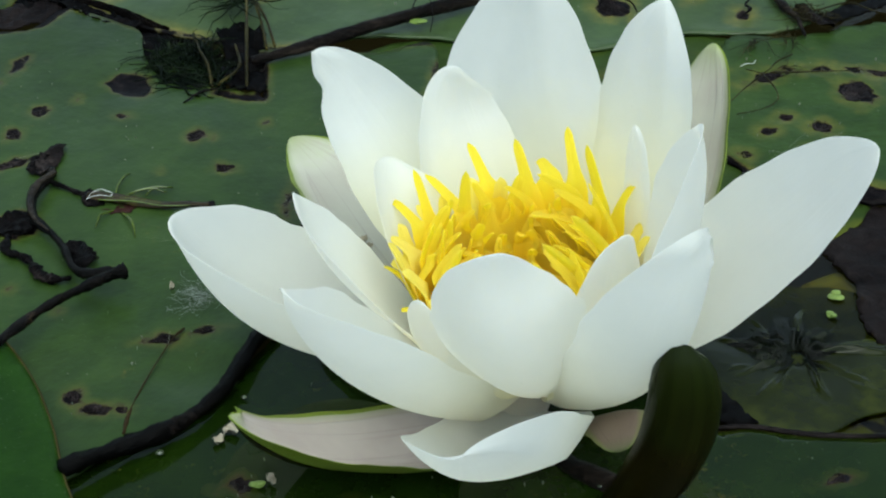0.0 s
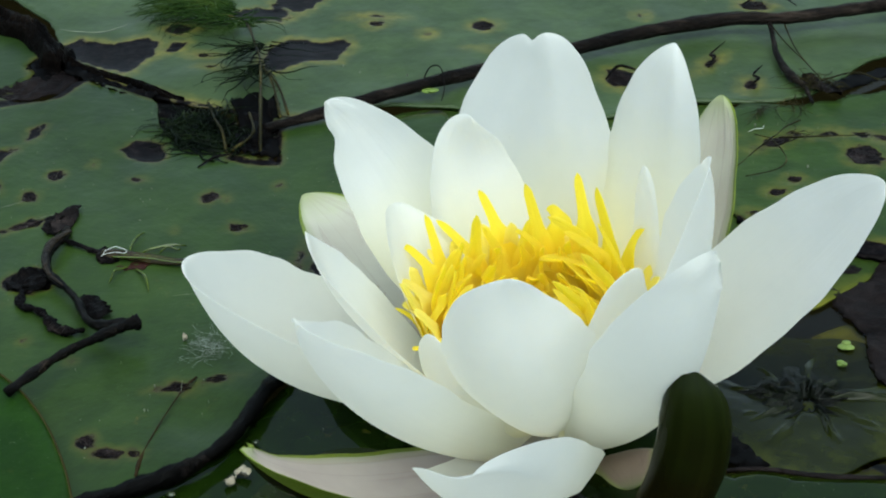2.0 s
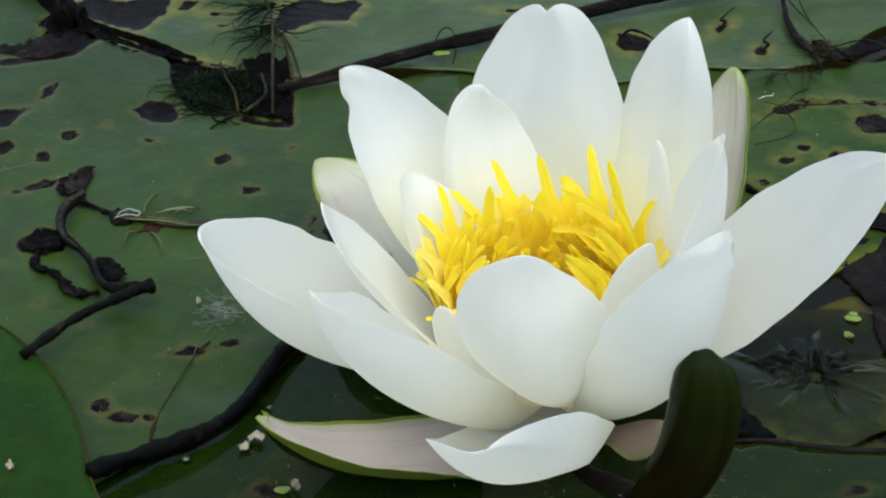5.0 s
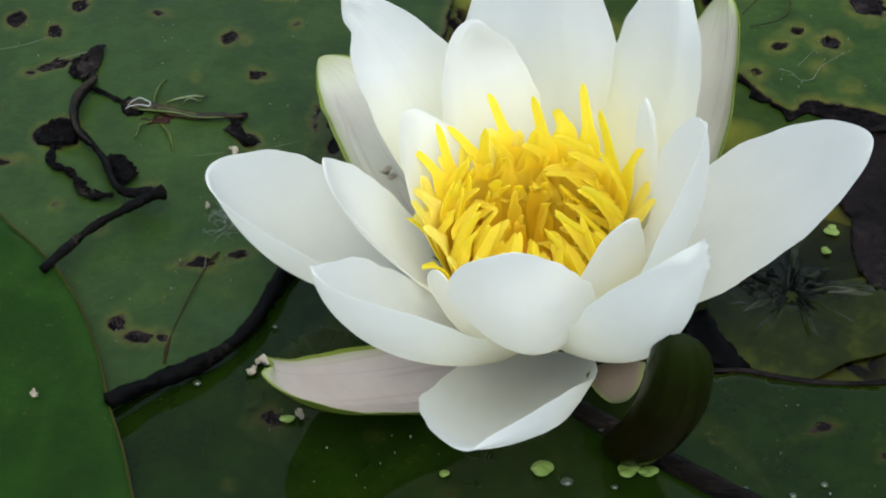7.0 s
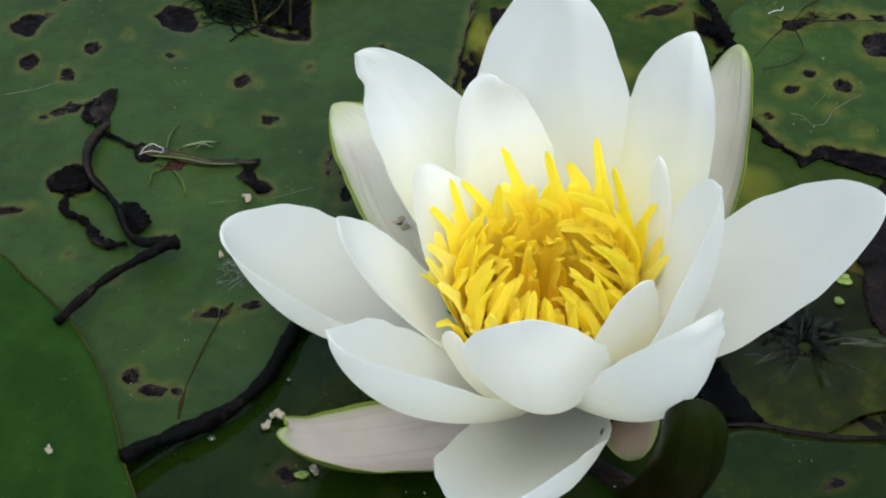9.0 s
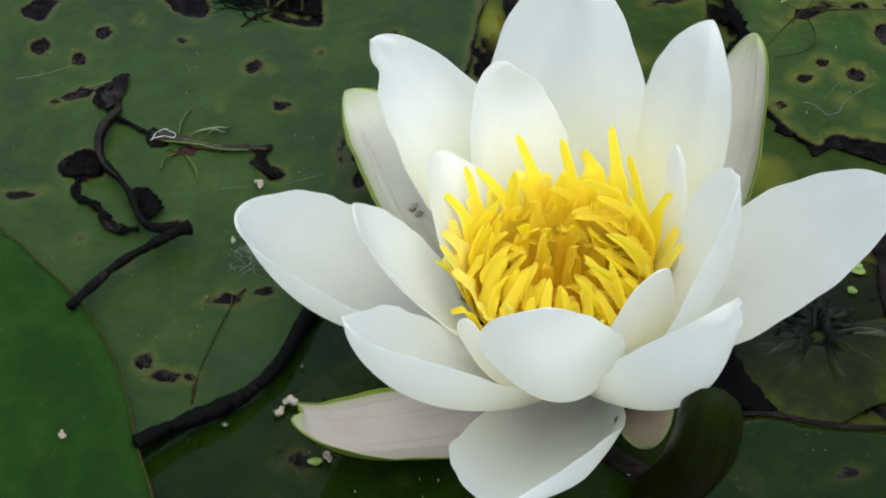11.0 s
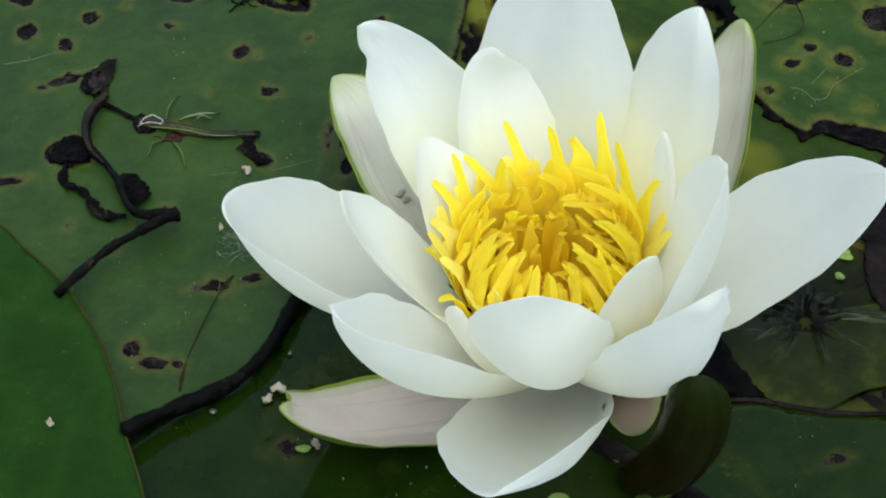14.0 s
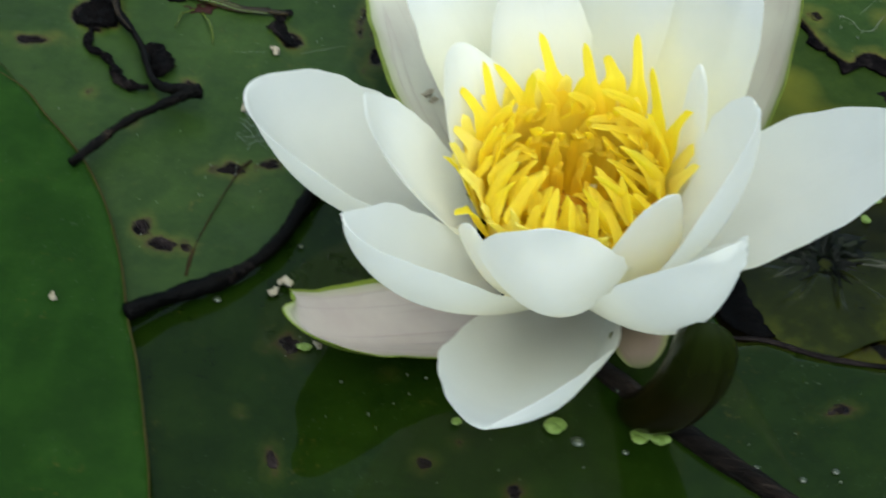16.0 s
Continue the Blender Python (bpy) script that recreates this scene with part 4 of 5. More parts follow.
sepal((-9.2, -15.0, -0.8), (-34.9, -16.2, -7.4), (-48.9, -43.6, 16.9), (-51.7, -38.0, 24.7), wide=13.20, peak=0.41, tipq=0.29, roll=0.11, twist=0.21, cup=(0.08, 0.07), seed=18, label="pinkish-grey sepal with a bright green edge", rim=4, inner=SEPAL_PINK, root=0.95, lip=(-1, 0.22, 7.8, 0.1))  # front_left


def hooded_sepal(axis, radius, reach, label):
    """A sepal rolled into an open-topped finger. axis: foot, two bends, top; reach: how far its flanks wrap round, in degrees."""
    b, c, e, t = (np.array(q, float) for q in axis)
    u = np.linspace(0, 1, 40)[:, None]
    line = (1 - u) ** 3 * b + 3 * u * (1 - u) ** 2 * c + 3 * u**2 * (1 - u) * e + u**3 * t
    run = np.gradient(line, axis=0)
    run /= np.linalg.norm(run, axis=1, keepdims=True)
    front = np.array([0.12, -1.0, 0.25]) - run * (run @ np.array([0.12, -1.0, 0.25]))[:, None]
    front /= np.linalg.norm(front, axis=1, keepdims=True)
    side = np.cross(run, -front)
    v = np.linspace(-1, 1, 41)
    ang = np.radians(np.where(v < 0, -v * reach[0], v * reach[1]))[None, :, None]
    wide = np.interp(u[:, 0], [0, 0.15, 0.4, 0.65, 0.82, 0.90, 0.96, 1], [0.6, 0.78, 0.97, 1.06, 1.0, 0.87, 0.66, 0.36])[:, None, None] * radius
    wide = wide * (1 + 0.05 * np.sin(6 * u[:, :, None] + 2 * v[None, :, None]))
    p = line[:, None] + wide * (np.cos(ang) * 0.85 * front[:, None] + np.sign(v)[None, :, None] * np.sin(ang) * side[:, None])
    # the far flank stands a little higher, the margins droop
    p[..., 2] += 1.0 * u * np.clip(v, 0, 1)[None] ** 1.5 - 3.0 * u**6 * np.abs(v)[None] ** 1.5
    me = sheet("sepal", p * MM, 1.1 * MM, [SEPAL_OUT, SEPAL_IN_BROWN_SHADED, SEPAL_OUT])
    return part("sepal", me, flower, label)


hooded_sepal([(24, -30, -3), (27.5, -41, 8), (38, -42, 26), (33, -43, 48)], 6.8, (85, 150), "dark olive green sepal curled upright")
# added petal-shaped piece for the brownish-pink patch beside the hooded sepal
petal((22, -15, 8), (22, -18, 11), (22, -22, 13), (23.5, -27.5, 8.5), wide=6.5, peak=0.9, tipq=0.4, roll=0.0, twist=0.0, cup=(-0.15, -0.15), mat=SEPAL_IN_BROWN_SHADED, label="small brownish-pink piece added beside the curled sepal", seed=21)


# receptacle and stalk
part("receptacle", tube("receptacle", [(2, 5, 11), (1, 3, 7), (1, 1, 2), (2, -2, -6)], [12, 13, 10, 6], PETAL, 20), flower)
part("stalk", tube("stalk", [(2, -3, -3), (6, -6, -40), (14, -4, -120), (30, 10, -245)], [4, 3.5, 3.5, 4], TWIG, 10), flower)
part("stigma_disc", tube("stigma_disc", [(2, 4, 8), (2.2, 5.5, 14), (2.3, 6.5, 17.5), (2.3, 7, 18.5)], [16, 16, 13, 7], STIGMA, 26, 0.12, 3), flower)


def stamen(mid, tip, seed, foot=3.4, strap=1.15, hook=0.0, mat=STAMEN, neck=0.5):
    """A yellow strap: a broad petal-like filament up the bowl, then a narrow, slightly channelled tip; hook bends the tip outwards."""
    rs = np.random.RandomState(seed)
    mid, tip, centre = np.array(mid, float), np.array(tip, float), np.array([2.0, 5.0, 0.0])
    out = (mid - centre) * [1, 1, 0]
    out /= np.linalg.norm(out) + 1e-9
    base = centre + out * min(12.5, 0.75 * np.linalg.norm((mid - centre)[:2])) + np.array([0, 0, 13.0])
    low = base * 0.45 + mid * 0.55 + out * 2.4 + np.array([0, 0, -2.5])
    n, m = 22, 7
    u = np.sin(np.linspace(0, math.pi / 2, n))
    # a smooth curve through base, wall and tip
    c1 = 0.5 * (mid + low) + rs.normal(0, 0.3, 3)
    c2 = mid + 0.16 * (mid - low) / (np.linalg.norm(mid - low) + 1e-9) * np.linalg.norm(tip - mid) + rs.normal(0, 0.4, 3)
    first = u < neck
    s = np.zeros((n, 3))
    a = (u / neck)[:, None]
    s1 = (1 - a) ** 2 * base + 2 * a * (1 - a) * (low * 1.3 - 0.3 * c1) + a * a * mid
    a = ((u - neck) / (1 - neck))[:, None]
    s2 = (1 - a) ** 2 * mid + 2 * a * (1 - a) * c2 + a * a * tip
    s = np.where(first[:, None], s1, s2)
    s[1:-1] = 0.25 * s[:-2] + 0.5 * s[1:-1] + 0.25 * s[2:]
    s[1:-1] = 0.25 * s[:-2] + 0.5 * s[1:-1] + 0.25 * s[2:]
    d = np.gradient(s, axis=0)
    d /= np.linalg.norm(d, axis=1, keepdims=True)
    side = np.cross(d, centre + np.array([0, 0, 60.0]) - s)
    side /= np.linalg.norm(side, axis=1, keepdims=True) + 1e-9
    nor = np.cross(side, d)
    tw = (rs.uniform(-0.2, 0.2) + rs.uniform(-0.25, 0.25) * np.clip((u - neck) / (1 - neck), 0, 1))[:, None]
    side, nor = np.cos(tw) * side + np.sin(tw) * nor, np.cos(tw) * nor - np.sin(tw) * side
    k = np.clip((u - (neck - 0.12)) / 0.36, 0, 1)
    k = k ** 0.8
    w = foot * (0.55 + 0.45 * np.clip(u / 0.3, 0, 1)) * (1 - k) + strap * (1.95 - 1.3 * u) * k
    w = w * np.sqrt(np.clip(1 - (np.clip((u - 0.94) / 0.06, 0, 1)) ** 2, 0.04, 1))
    v = np.linspace(-1, 1, m)
    p = s[:, None] + v[None, :, None] * w[:, None, None] * side[:, None]
    p = p + ((0.38 * v**2 - 0.1 * np.cos(v * math.pi))[None] * np.minimum(w, 1.6)[:, None])[..., None] * nor[:, None]
    end = np.clip((u - 0.72) / 0.28, 0, 1) ** 2
    p = p - (hook * end)[:, None, None] * nor[:, None] - (0.35 * abs(hook) * end)[:, None, None] * d[:, None]
    p = p + (0.12 * np.sin(8 * u + rs.uniform(0, 6)))[:, None, None] * side[:, None]
    part("stamen", sheet("stamen", p * MM, 0.75 * MM, [mat, mat, mat]), flower)


# stamens of the rim that lean out or stand up: neck, tip, hook
for k, (mid, tip, hook) in enumerate([((-19, 15, 32), (-25.5, 21, 37), 0.3), ((-16.5, 18, 31), (-20.6, 24.3, 42.3), 0), ((-10, 22, 31), (-18.2, 27, 40), 0.6), ((-4, 28, 34), (-9.6, 37, 41.6), 0),
                                      ((4.5, 27, 34), (0.9, 30, 47), 0), ((9, 29, 37), (5.1, 37, 39), 1.6), ((14.5, 27, 36), (12.4, 36, 46.6), 0), ((20, 20, 35), (16.4, 21, 51), 0),
                                      ((24, 16, 36), (25.8, 18, 45), 1.8), ((-20, 2, 26), (-25.1, 6, 31.4), 1.6), ((-17.5, -7, 26), (-20.6, -11, 31.7), 1.2)]):
    stamen(mid, tip, k, 4.2, 1.45, hook)
# stamens that lie inwards over the bowl: neck, tip
for k, (mid, tip) in enumerate([((15, 24, 34), (6, 17.2, 46)), ((19, 19, 33), (9.3, 13.9, 44)), ((13, 23, 31), (4.2, 19, 34.5)), ((23, 6, 29), (13.1, -1.4, 47.5)), ((19, 0, 26), (7.5, -8, 45)), ((13, -7, 25), (5.4, -8.4, 41)),
                                ((16, 20, 30), (4.8, 12, 39)), ((23, 12, 33), (16.7, 8.8, 49)), ((4, 25, 31), (-0.9, 18, 42)), ((-5, 25, 31), (-8.2, 23.4, 40)), ((-18, 9, 26), (-14, 10.5, 38))]):
    stamen(mid, tip, 30 + k, 3.0, 1.3)
# broad golden blades that line the far wall of the bowl
rs = np.random.RandomState(12)
for k in range(18):
    a = radians(22 + 7.5 * k) + rs.uniform(-0.05, 0.05)
    o = np.array([math.cos(a), math.sin(a), 0])
    deep = k % 2
    mid = np.array([2, 5, 0]) + o * (20.0 - 4.0 * deep) + np.array([0, 0, 29 - 4.0 * deep + rs.uniform(-1, 1)])
    tip = np.array([2, 5, 0]) + o * (16.0 - 4.0 * deep + rs.uniform(-1, 1)) + np.array([rs.uniform(-1, 1), 0, 37 - 5 * deep + rs.uniform(-1, 1)])
    stamen(mid, tip, 400 + k, 4.6 - 0.8 * deep, 1.35, 0.0, STAMEN, 0.62)
# the crowded rest, ring inside ring: count, neck radius and height, tip radius and height, foot, strap
rs = np.random.RandomState(4)
for ring, (count, r0, z0, r1, z1, foot, strap, mat) in enumerate([(30, 23.5, 26, 26.5, 34, 5.0, 2.0, STAMEN_PALE), (24, 21.5, 27, 14, 38, 3.4, 1.5, STAMEN), (22, 18.5, 25.5, 10, 34.5, 3.0, 1.4, STAMEN), (20, 15.5, 24, 8.5, 31, 2.4, 1.3, STAMEN), (18, 12, 22, 6.5, 27, 2.0, 1.0, STAMEN), (13, 8.5, 18.5, 4.6, 23.5, 1.6, 0.85, STAMEN)]):
    for k in range(count):
        a = 2 * math.pi * (k + 0.37 * ring) / count + rs.uniform(-0.12, 0.12)
        o = np.array([math.cos(a), math.sin(a), 0])
        back = max(0.0, math.sin(a - 0.5))
        near = max(0.0, -math.sin(a + 0.3))
        if 0.5 < a < 2.3 and ring in (1, 2, 3, 4) and k % 2:
            continue
        mid = np.array([2, 5, 0]) + o * (r0 + rs.uniform(-1.2, 1.2) - (5 if ring != 1 else 3) * near) + np.array([0, 0, z0 + 3.5 * back + rs.uniform(-1.5, 1.5)])
        tip = np.array([2, 5, 0]) + o * (r1 + (6 * back if 0 < ring < 3 else 3 * back if ring else 0) - 2 * near + rs.uniform(-2.5, 2)) + np.array([rs.uniform(-1.8, 1.8), rs.uniform(-1.8, 1.8), z1 + 3 * back - (2.5 * near if ring else 0) + rs.uniform(-3.5, 3.5)])
        stamen(mid, tip, 100 + 40 * ring + k, foot, strap, rs.uniform(-0.25, 0.25), mat)


# ---- debris on the pads ----
twig = group_at("twig", (0, 195, 3), "long dark wet twig lying across the pads", "twig")
twig_main = part("branch", tube("branch", [(-76, 150, 1.4), (-64, 156, 2.4), (-43, 170, 3), (-19, 185, 3.2), (8, 200, 3.4), (33, 214, 3.8), (60, 224, 4), (78, 225, 4), (108, 235, 4), (150, 250, 3)],
    [1.5, 1.8, 2.0, 2.1, 2.1, 2.2, 2.1], TWIG, 16, 0.2, 1), twig)
twig_side = part("side_branch", tube("side_branch", [(72.4, 226, 3.4), (72.7, 214.8, 2.4), (73.1, 199.9, 1.8), (75.7, 187.6, 1.4), (79, 179.7, 1.2), (80.5, 170, 0.6)], [1.0, 0.7, 0.9, 1.2, 0.7, 0.4], TWIG, 9, 0.3, 6), twig)
for piece in (twig_main, twig_side):
    piece.matrix_parent_inverse = Matrix.Translation(twig.location).inverted()
black = tagged(new("stem", tube("stem", [(-45, 44, -2), (-55.4, 22, 0.8), (-58.2, 12, 1.6), (-61.2, -0.5, 1.8), (-66.4, -10, 1.8), (-73.1, -16.8, 1.9), (-81.2, -22.6, 2.2), (-89.7, -30.6, 4.0)],
    [1.2, 1.9, 1.5, 2.0, 1.5, 2.1, 1.6, 1.9], BLACK_STEM, 17, 0.34, 2)), "curved black rotten stem lying on the pads", "stem")
brown = tagged(new("stalk", tube("stalk", [(4, -8, -7), (14.2, -20.3, -2.2), (22.4, -26.6, -1.2), (33, -34.5, -0.8), (45.7, -42.5, -0.8), (58, -49.5, -1.0), (85, -66, -2)], [2.5, 2.6, 2.5, 2.4], TWIG, 12, 0.1, 5)),
    "brown submerged flower stalk lying on the pad", "stalk")

# curled rotten stem with shreds of leaf on it
curl = group_at("dead_leaf", (-110, 50, 0), "curled dead leaf stem with black rotten shreds", "dead leaf")


def under(ob, name, me, label=""):
    p = part(name, me, ob, label)
    p.matrix_parent_inverse = Matrix.Translation(ob.location).inverted()
    return p


under(curl, "stem", tube("stem", [(-119.5, 90, 1.6), (-118.8, 84.8, 2.2), (-120.4, 77.9, 2.8), (-120.1, 70.6, 2.8), (-117.1, 63.6, 2.6), (-112.1, 58.2, 2.4), (-107.9, 52.2, 2.4), (-104.2, 44.4, 2.6), (-100, 40.2, 3.2), (-94, 39.2, 4.6), (-90.5, 38, 5.2)],
    [1.0, 1.2, 1.3, 1.1, 0.9, 1.0, 1.1, 1.4, 1.2], DEAD_STEM, 11, 0.34, 3))
under(curl, "broken_stem", tube("broken_stem", [(-90, 38.6, 5.4), (-93.3, 36.4, 5.4), (-98.8, 31.3, 5.2), (-104.8, 25.2, 5), (-109, 18.6, 4.8), (-114, 10, 4.4)], [1.7, 1.4, 1.2, 1.0, 1.2, 1.2], DEAD_STEM, 11, 0.28, 4))


def shred(ob, name, x, y, z, length, width, deg, seed, mat=ROT, arch=1.2, label=""):
    """A crumpled scrap of dead leaf."""
    r = np.random.RandomState(seed)
    n, m = 14, 9
    u, v = np.linspace(0, 1, n), np.linspace(-1, 1, m)
    a = radians(deg)
    d, s = np.array([math.cos(a), math.sin(a)]), np.array([-math.sin(a), math.cos(a)])
    w = width * (np.sin(np.pi * np.clip(u, 0.04, 0.96)) ** 0.6) * (1 + 0.35 * np.sin(9 * u + r.uniform(0, 6)))
    bend = 0.16 * length * np.sin(3 * u + r.uniform(0, 6))
    g = np.zeros((n, m, 3))
    g[..., :2] = np.array([x, y]) + (u[:, None, None] - 0.5) * length * d + (v[None, :, None] * w[:, None, None] + bend[:, None, None]) * s
    g[..., 2] = z + arch * (0.5 + 0.5 * np.sin(6 * u[:, None] + 2.5 * v[None] + r.uniform(0, 6))) + 0.4 * np.sin(14 * v[None] + 5 * u[:, None]) + r.normal(0, 0.12, (n, m))
    me = sheet(name, g * MM, 0.35 * MM, [mat, mat, mat])
    return under(ob, name, me, label) if ob is not None else tagged(new(name, me), label)


def scrap(name, outline, z, mat, ob=None, label="", crumple=0.8, step=1.3, seed=0, thick=0.35, fold=5.0):
    """A ragged, crumpled piece of dead leaf with an uneven outline, lying on what is below it."""
    rs = np.random.RandomState(seed)
    loop = np.array([p + (q - p) * t for p, q in zip(np.array(outline, float), np.roll(np.array(outline, float), -1, 0)) for t in np.linspace(0, 1, max(2, int(np.linalg.norm(q - p) / 1.0)), endpoint=False)])
    loop = loop + rs.normal(0, 0.3, loop.shape)
    lo, hi = loop.min(0), loop.max(0)
    gx, gy = np.meshgrid(np.arange(lo[0], hi[0], step), np.arange(lo[1], hi[1], step))
    g = np.stack([gx.ravel(), gy.ravel()], 1) + rs.uniform(-0.3, 0.3, (gx.size, 2)) * step
    g = g[inside(g, loop)]
    g = g[to_line(g, np.vstack([loop, loop[:1]])) > step * 0.5]
    k = len(loop)
    vs, _, faces, _, _, _ = delaunay_2d_cdt([Vector(p) for p in np.vstack([loop, g])], [], [list(range(k))], 1, 1e-5)
    p = np.array([tuple(v) for v in vs])
    a = rs.uniform(0, 6.28, 4)
    q = p[:, 0] * math.cos(a[0]) + p[:, 1] * math.sin(a[0]) + 0.8 * np.sin(p[:, 1] / 3 + a[2])
    h = crumple * (0.6 * np.abs(np.sin(q / fold * 3.1 + a[1])) + 0.4 * np.sin(p[:, 0] / 2.1 + a[3]) * np.sin(p[:, 1] / 2.7 + a[2]) + 0.25 * rs.normal(0, 1, len(p)))
    h = h - h.min() + z
    top = np.column_stack([p, h])
    n = len(p)
    seen = {(x, y) for f in faces for x, y in zip(f, f[1:] + f[:1])}
    border = [e for e in seen if (e[1], e[0]) not in seen]
    fs = [tuple(f) for f in faces] + [tuple(i + n for i in f[::-1]) for f in faces] + [(y, x, x + n, y + n) for x, y in sorted(border)]
    me = mesh_of(name, np.vstack([top, top - [0, 0, thick]]) * MM, fs, mat)
    if ob is not None:
        return under(ob, name, me, label)
    return tagged(new(name, me), label, "dead leaf")


scrap("leaf_scrap", [(-121.8, 87.6), (-124.6, 92), (-124.0, 98), (-121.2, 102.6), (-119.2, 103.2), (-118.4, 98.5), (-118.6, 94), (-119.4, 90)], 0.6, DEAD_SCRAP, curl, crumple=1.2, seed=1)
scrap("leaf_scrap", [(-121.8, 86.5), (-126.2, 90.5), (-126.6, 95), (-124, 98.5), (-122.4, 98), (-122.9, 92)], 0.2, ROT, curl, crumple=1.0, seed=5)
# light brown stripe laid on the stem's top, paints its glossy highlight
under(curl, "stem_gloss", tube("stem_gloss", [(-118.0, 86.2, 2.9), (-119.6, 81.6, 3.7), (-120.7, 77.5, 3.9), (-120.5, 71, 3.8), (-117.9, 64, 3.6), (-113, 58.6, 3.3)], [0.9, 1.05, 1.1, 0.9, 0.6, 0.2], STEM_GLOSS, 10, 0.2, 6, 0.6), "light brown stripe painting the gloss on the stem")
scrap("leaf_scrap", [(-127.9, 60.7), (-128.1, 65.2), (-125.3, 69.9), (-120.3, 70.9), (-118, 64.6), (-119.2, 60), (-122.7, 60.4)], 0.2, ROT, curl, crumple=1.3, seed=2)
scrap("leaf_scrap", [(-109.5, 56), (-105.6, 57.2), (-101.6, 54.2), (-99.2, 50.2), (-100.4, 46.6), (-103.6, 46.2), (-107, 50.5)], 0.5, ROT, curl, crumple=1.2, seed=3)
under(curl, "strand", tube("strand", [(-123.5, 60.3, 0.8), (-122.7, 52.8, 1.0), (-118.3, 50.6, 1.2), (-115.2, 47.7, 1.2), (-111.5, 42.5, 1.0), (-108, 41.3, 0.8), (-104, 41.5, 1.2)], [0.8, 1.1, 0.8, 1.5, 1.2, 0.9, 0.6], ROT, 11, 0.75, 12, 0.7))
under(curl, "strand", tube("strand", [(-118, 83.5, 1.6), (-113.7, 81.5, 1.2), (-110.7, 79.7, 1.0), (-106.8, 77.9, 1.0)], [0.8, 0.6, 0.9, 1.1], ROT, 8, 0.35, 13, 0.8))

# damselfly husk, built as a brown weed sprig with a few green leaflets
sprig = group_at("husk_sprig", (-95, 72, 0), "brown damselfly husk built as a weed sprig with thin green leaflets", "water weed")
under(sprig, "stem", tube("stem", [(-107.5, 77.4, 1.2), (-101.4, 76.9, 1.3), (-94.9, 74.9, 1.2), (-88.7, 73.8, 1.2), (-82, 74.6, 1.2), (-76.5, 74.8, 1.0)], [1.7, 1.6, 1.2, 0.9, 0.9, 0.6], SPRIG_BROWN, 10, 0.2, 7, 0.8))
for k in range(6):
    o = 0.5 * (k - 2.5)
    under(sprig, "fibre", tube("fibre", [(-103 + o, 76 + 0.8 * o, 1.9), (-95, 75 + 0.7 * o, 2.1), (-88, 73.8 + 0.6 * o, 1.7), (-81, 74.6 + 0.8 * o, 1.5)], [0.28, 0.3, 0.25, 0.15], (SPRIG_GREEN, SPRIG_BROWN, SPRIG_BROWN)[k % 3], 5, 0.2, k))
scrap("bract", [(-109, 76), (-108, 79.5), (-104, 80), (-101.5, 77.5), (-103, 74), (-107, 73.6)], 0.5, ROT, sprig, crumple=1.2, seed=8)
scrap("bract", [(-103.4, 73.4), (-99.3, 74.3), (-94.9, 73.9), (-95.6, 71), (-100.4, 70.9)], 0.2, MAROON, sprig, crumple=0.6, seed=9)
scrap("bract", [(-80.8, 75.5), (-76.3, 77.1), (-74.7, 75.2), (-77.4, 72), (-71.4, 64.4), (-73.5, 64.3), (-80.6, 69), (-79, 73)], 0.2, ROT, sprig, crumple=0.7, seed=10)
for k, (x0, y0, x1, y1, w) in enumerate([(-100.6, 78, -98.5, 89.2, 0.36), (-97, 78, -86.8, 82.7, 0.42), (-101, 72, -104.3, 64.8, 0.26), (-98, 71.5, -93.1, 59.8, 0.36), (-93, 78.5, -88, 80.6, 0.3)]):
    u, v = np.linspace(0, 1, 12), np.linspace(-1, 1, 5)
    d = np.array([x1 - x0, y1 - y0])
    sd = np.array([-d[1], d[0]]) / np.linalg.norm(d)
    g = np.zeros((12, 5, 3))
    ww = w * np.sin(np.pi * np.clip(u * 0.92 + 0.05, 0, 1)) ** 0.7
    g[..., :2] = np.array([x0, y0]) + u[:, None, None] * d + (v[None, :, None] * ww[:, None, None] + (1.3 * np.abs(np.sin(2.6 * u + k)))[:, None, None]) * sd
    g[..., 2] = 0.7 + (0.9 * np.sin(np.pi * u) + 0.2 * np.sin(9 * u + k))[:, None] + 0.3 * (v**2)[None]
    under(sprig, "leaflet", sheet("leaflet", g * MM, 0.2 * MM, [SPRIG_GREEN] * 3))
tagged(new("thread", tube("thread", [(-106.9, 75.2, 2.4), (-106.3, 77.2, 2.6), (-104.4, 79, 2.6), (-102.9, 78.2, 2.6), (-101.2, 77, 2.8), (-101.4, 75.7, 2.6), (-104, 76.1, 2.6), (-106.2, 75.5, 2.4), (-107.4, 74.6, 2.2)], [0.07, 0.1, 0.06], THREAD, 6, 0.2, 3)), "white loop of thread on the husk built as a sprig", "thread")


def weed_clump(label, stems, fans, seed, mat, radius=0.34):
    """Feathery water weed: soft stems, and sprays of thin arching strands.
    fans: x, y, z, heading, spread (degrees), length, count, bend."""
    r = np.random.RandomState(seed)
    ob = group_at("water_weed", (fans[0][0], fans[0][1], 0), label, "water weed")
    for line in stems:
        under(ob, "stem", tube("stem", line, [radius * 0.95, radius * 0.75, radius * 0.5], WEED_BROWN, 6, 0.25, seed))
    for x, y, z, head, spread, length, count, bend in fans:
        verts, faces = [], []
        for k in range(count):
            a = radians(head + r.normal(0, spread * 0.62))
            L, w = length * r.uniform(0.3, 1.0), radius * r.uniform(0.3, 0.75)
            p = np.array([x + r.normal(0, 1.6), y + r.normal(0, 2.2), z + r.uniform(-0.4, 1.2)])
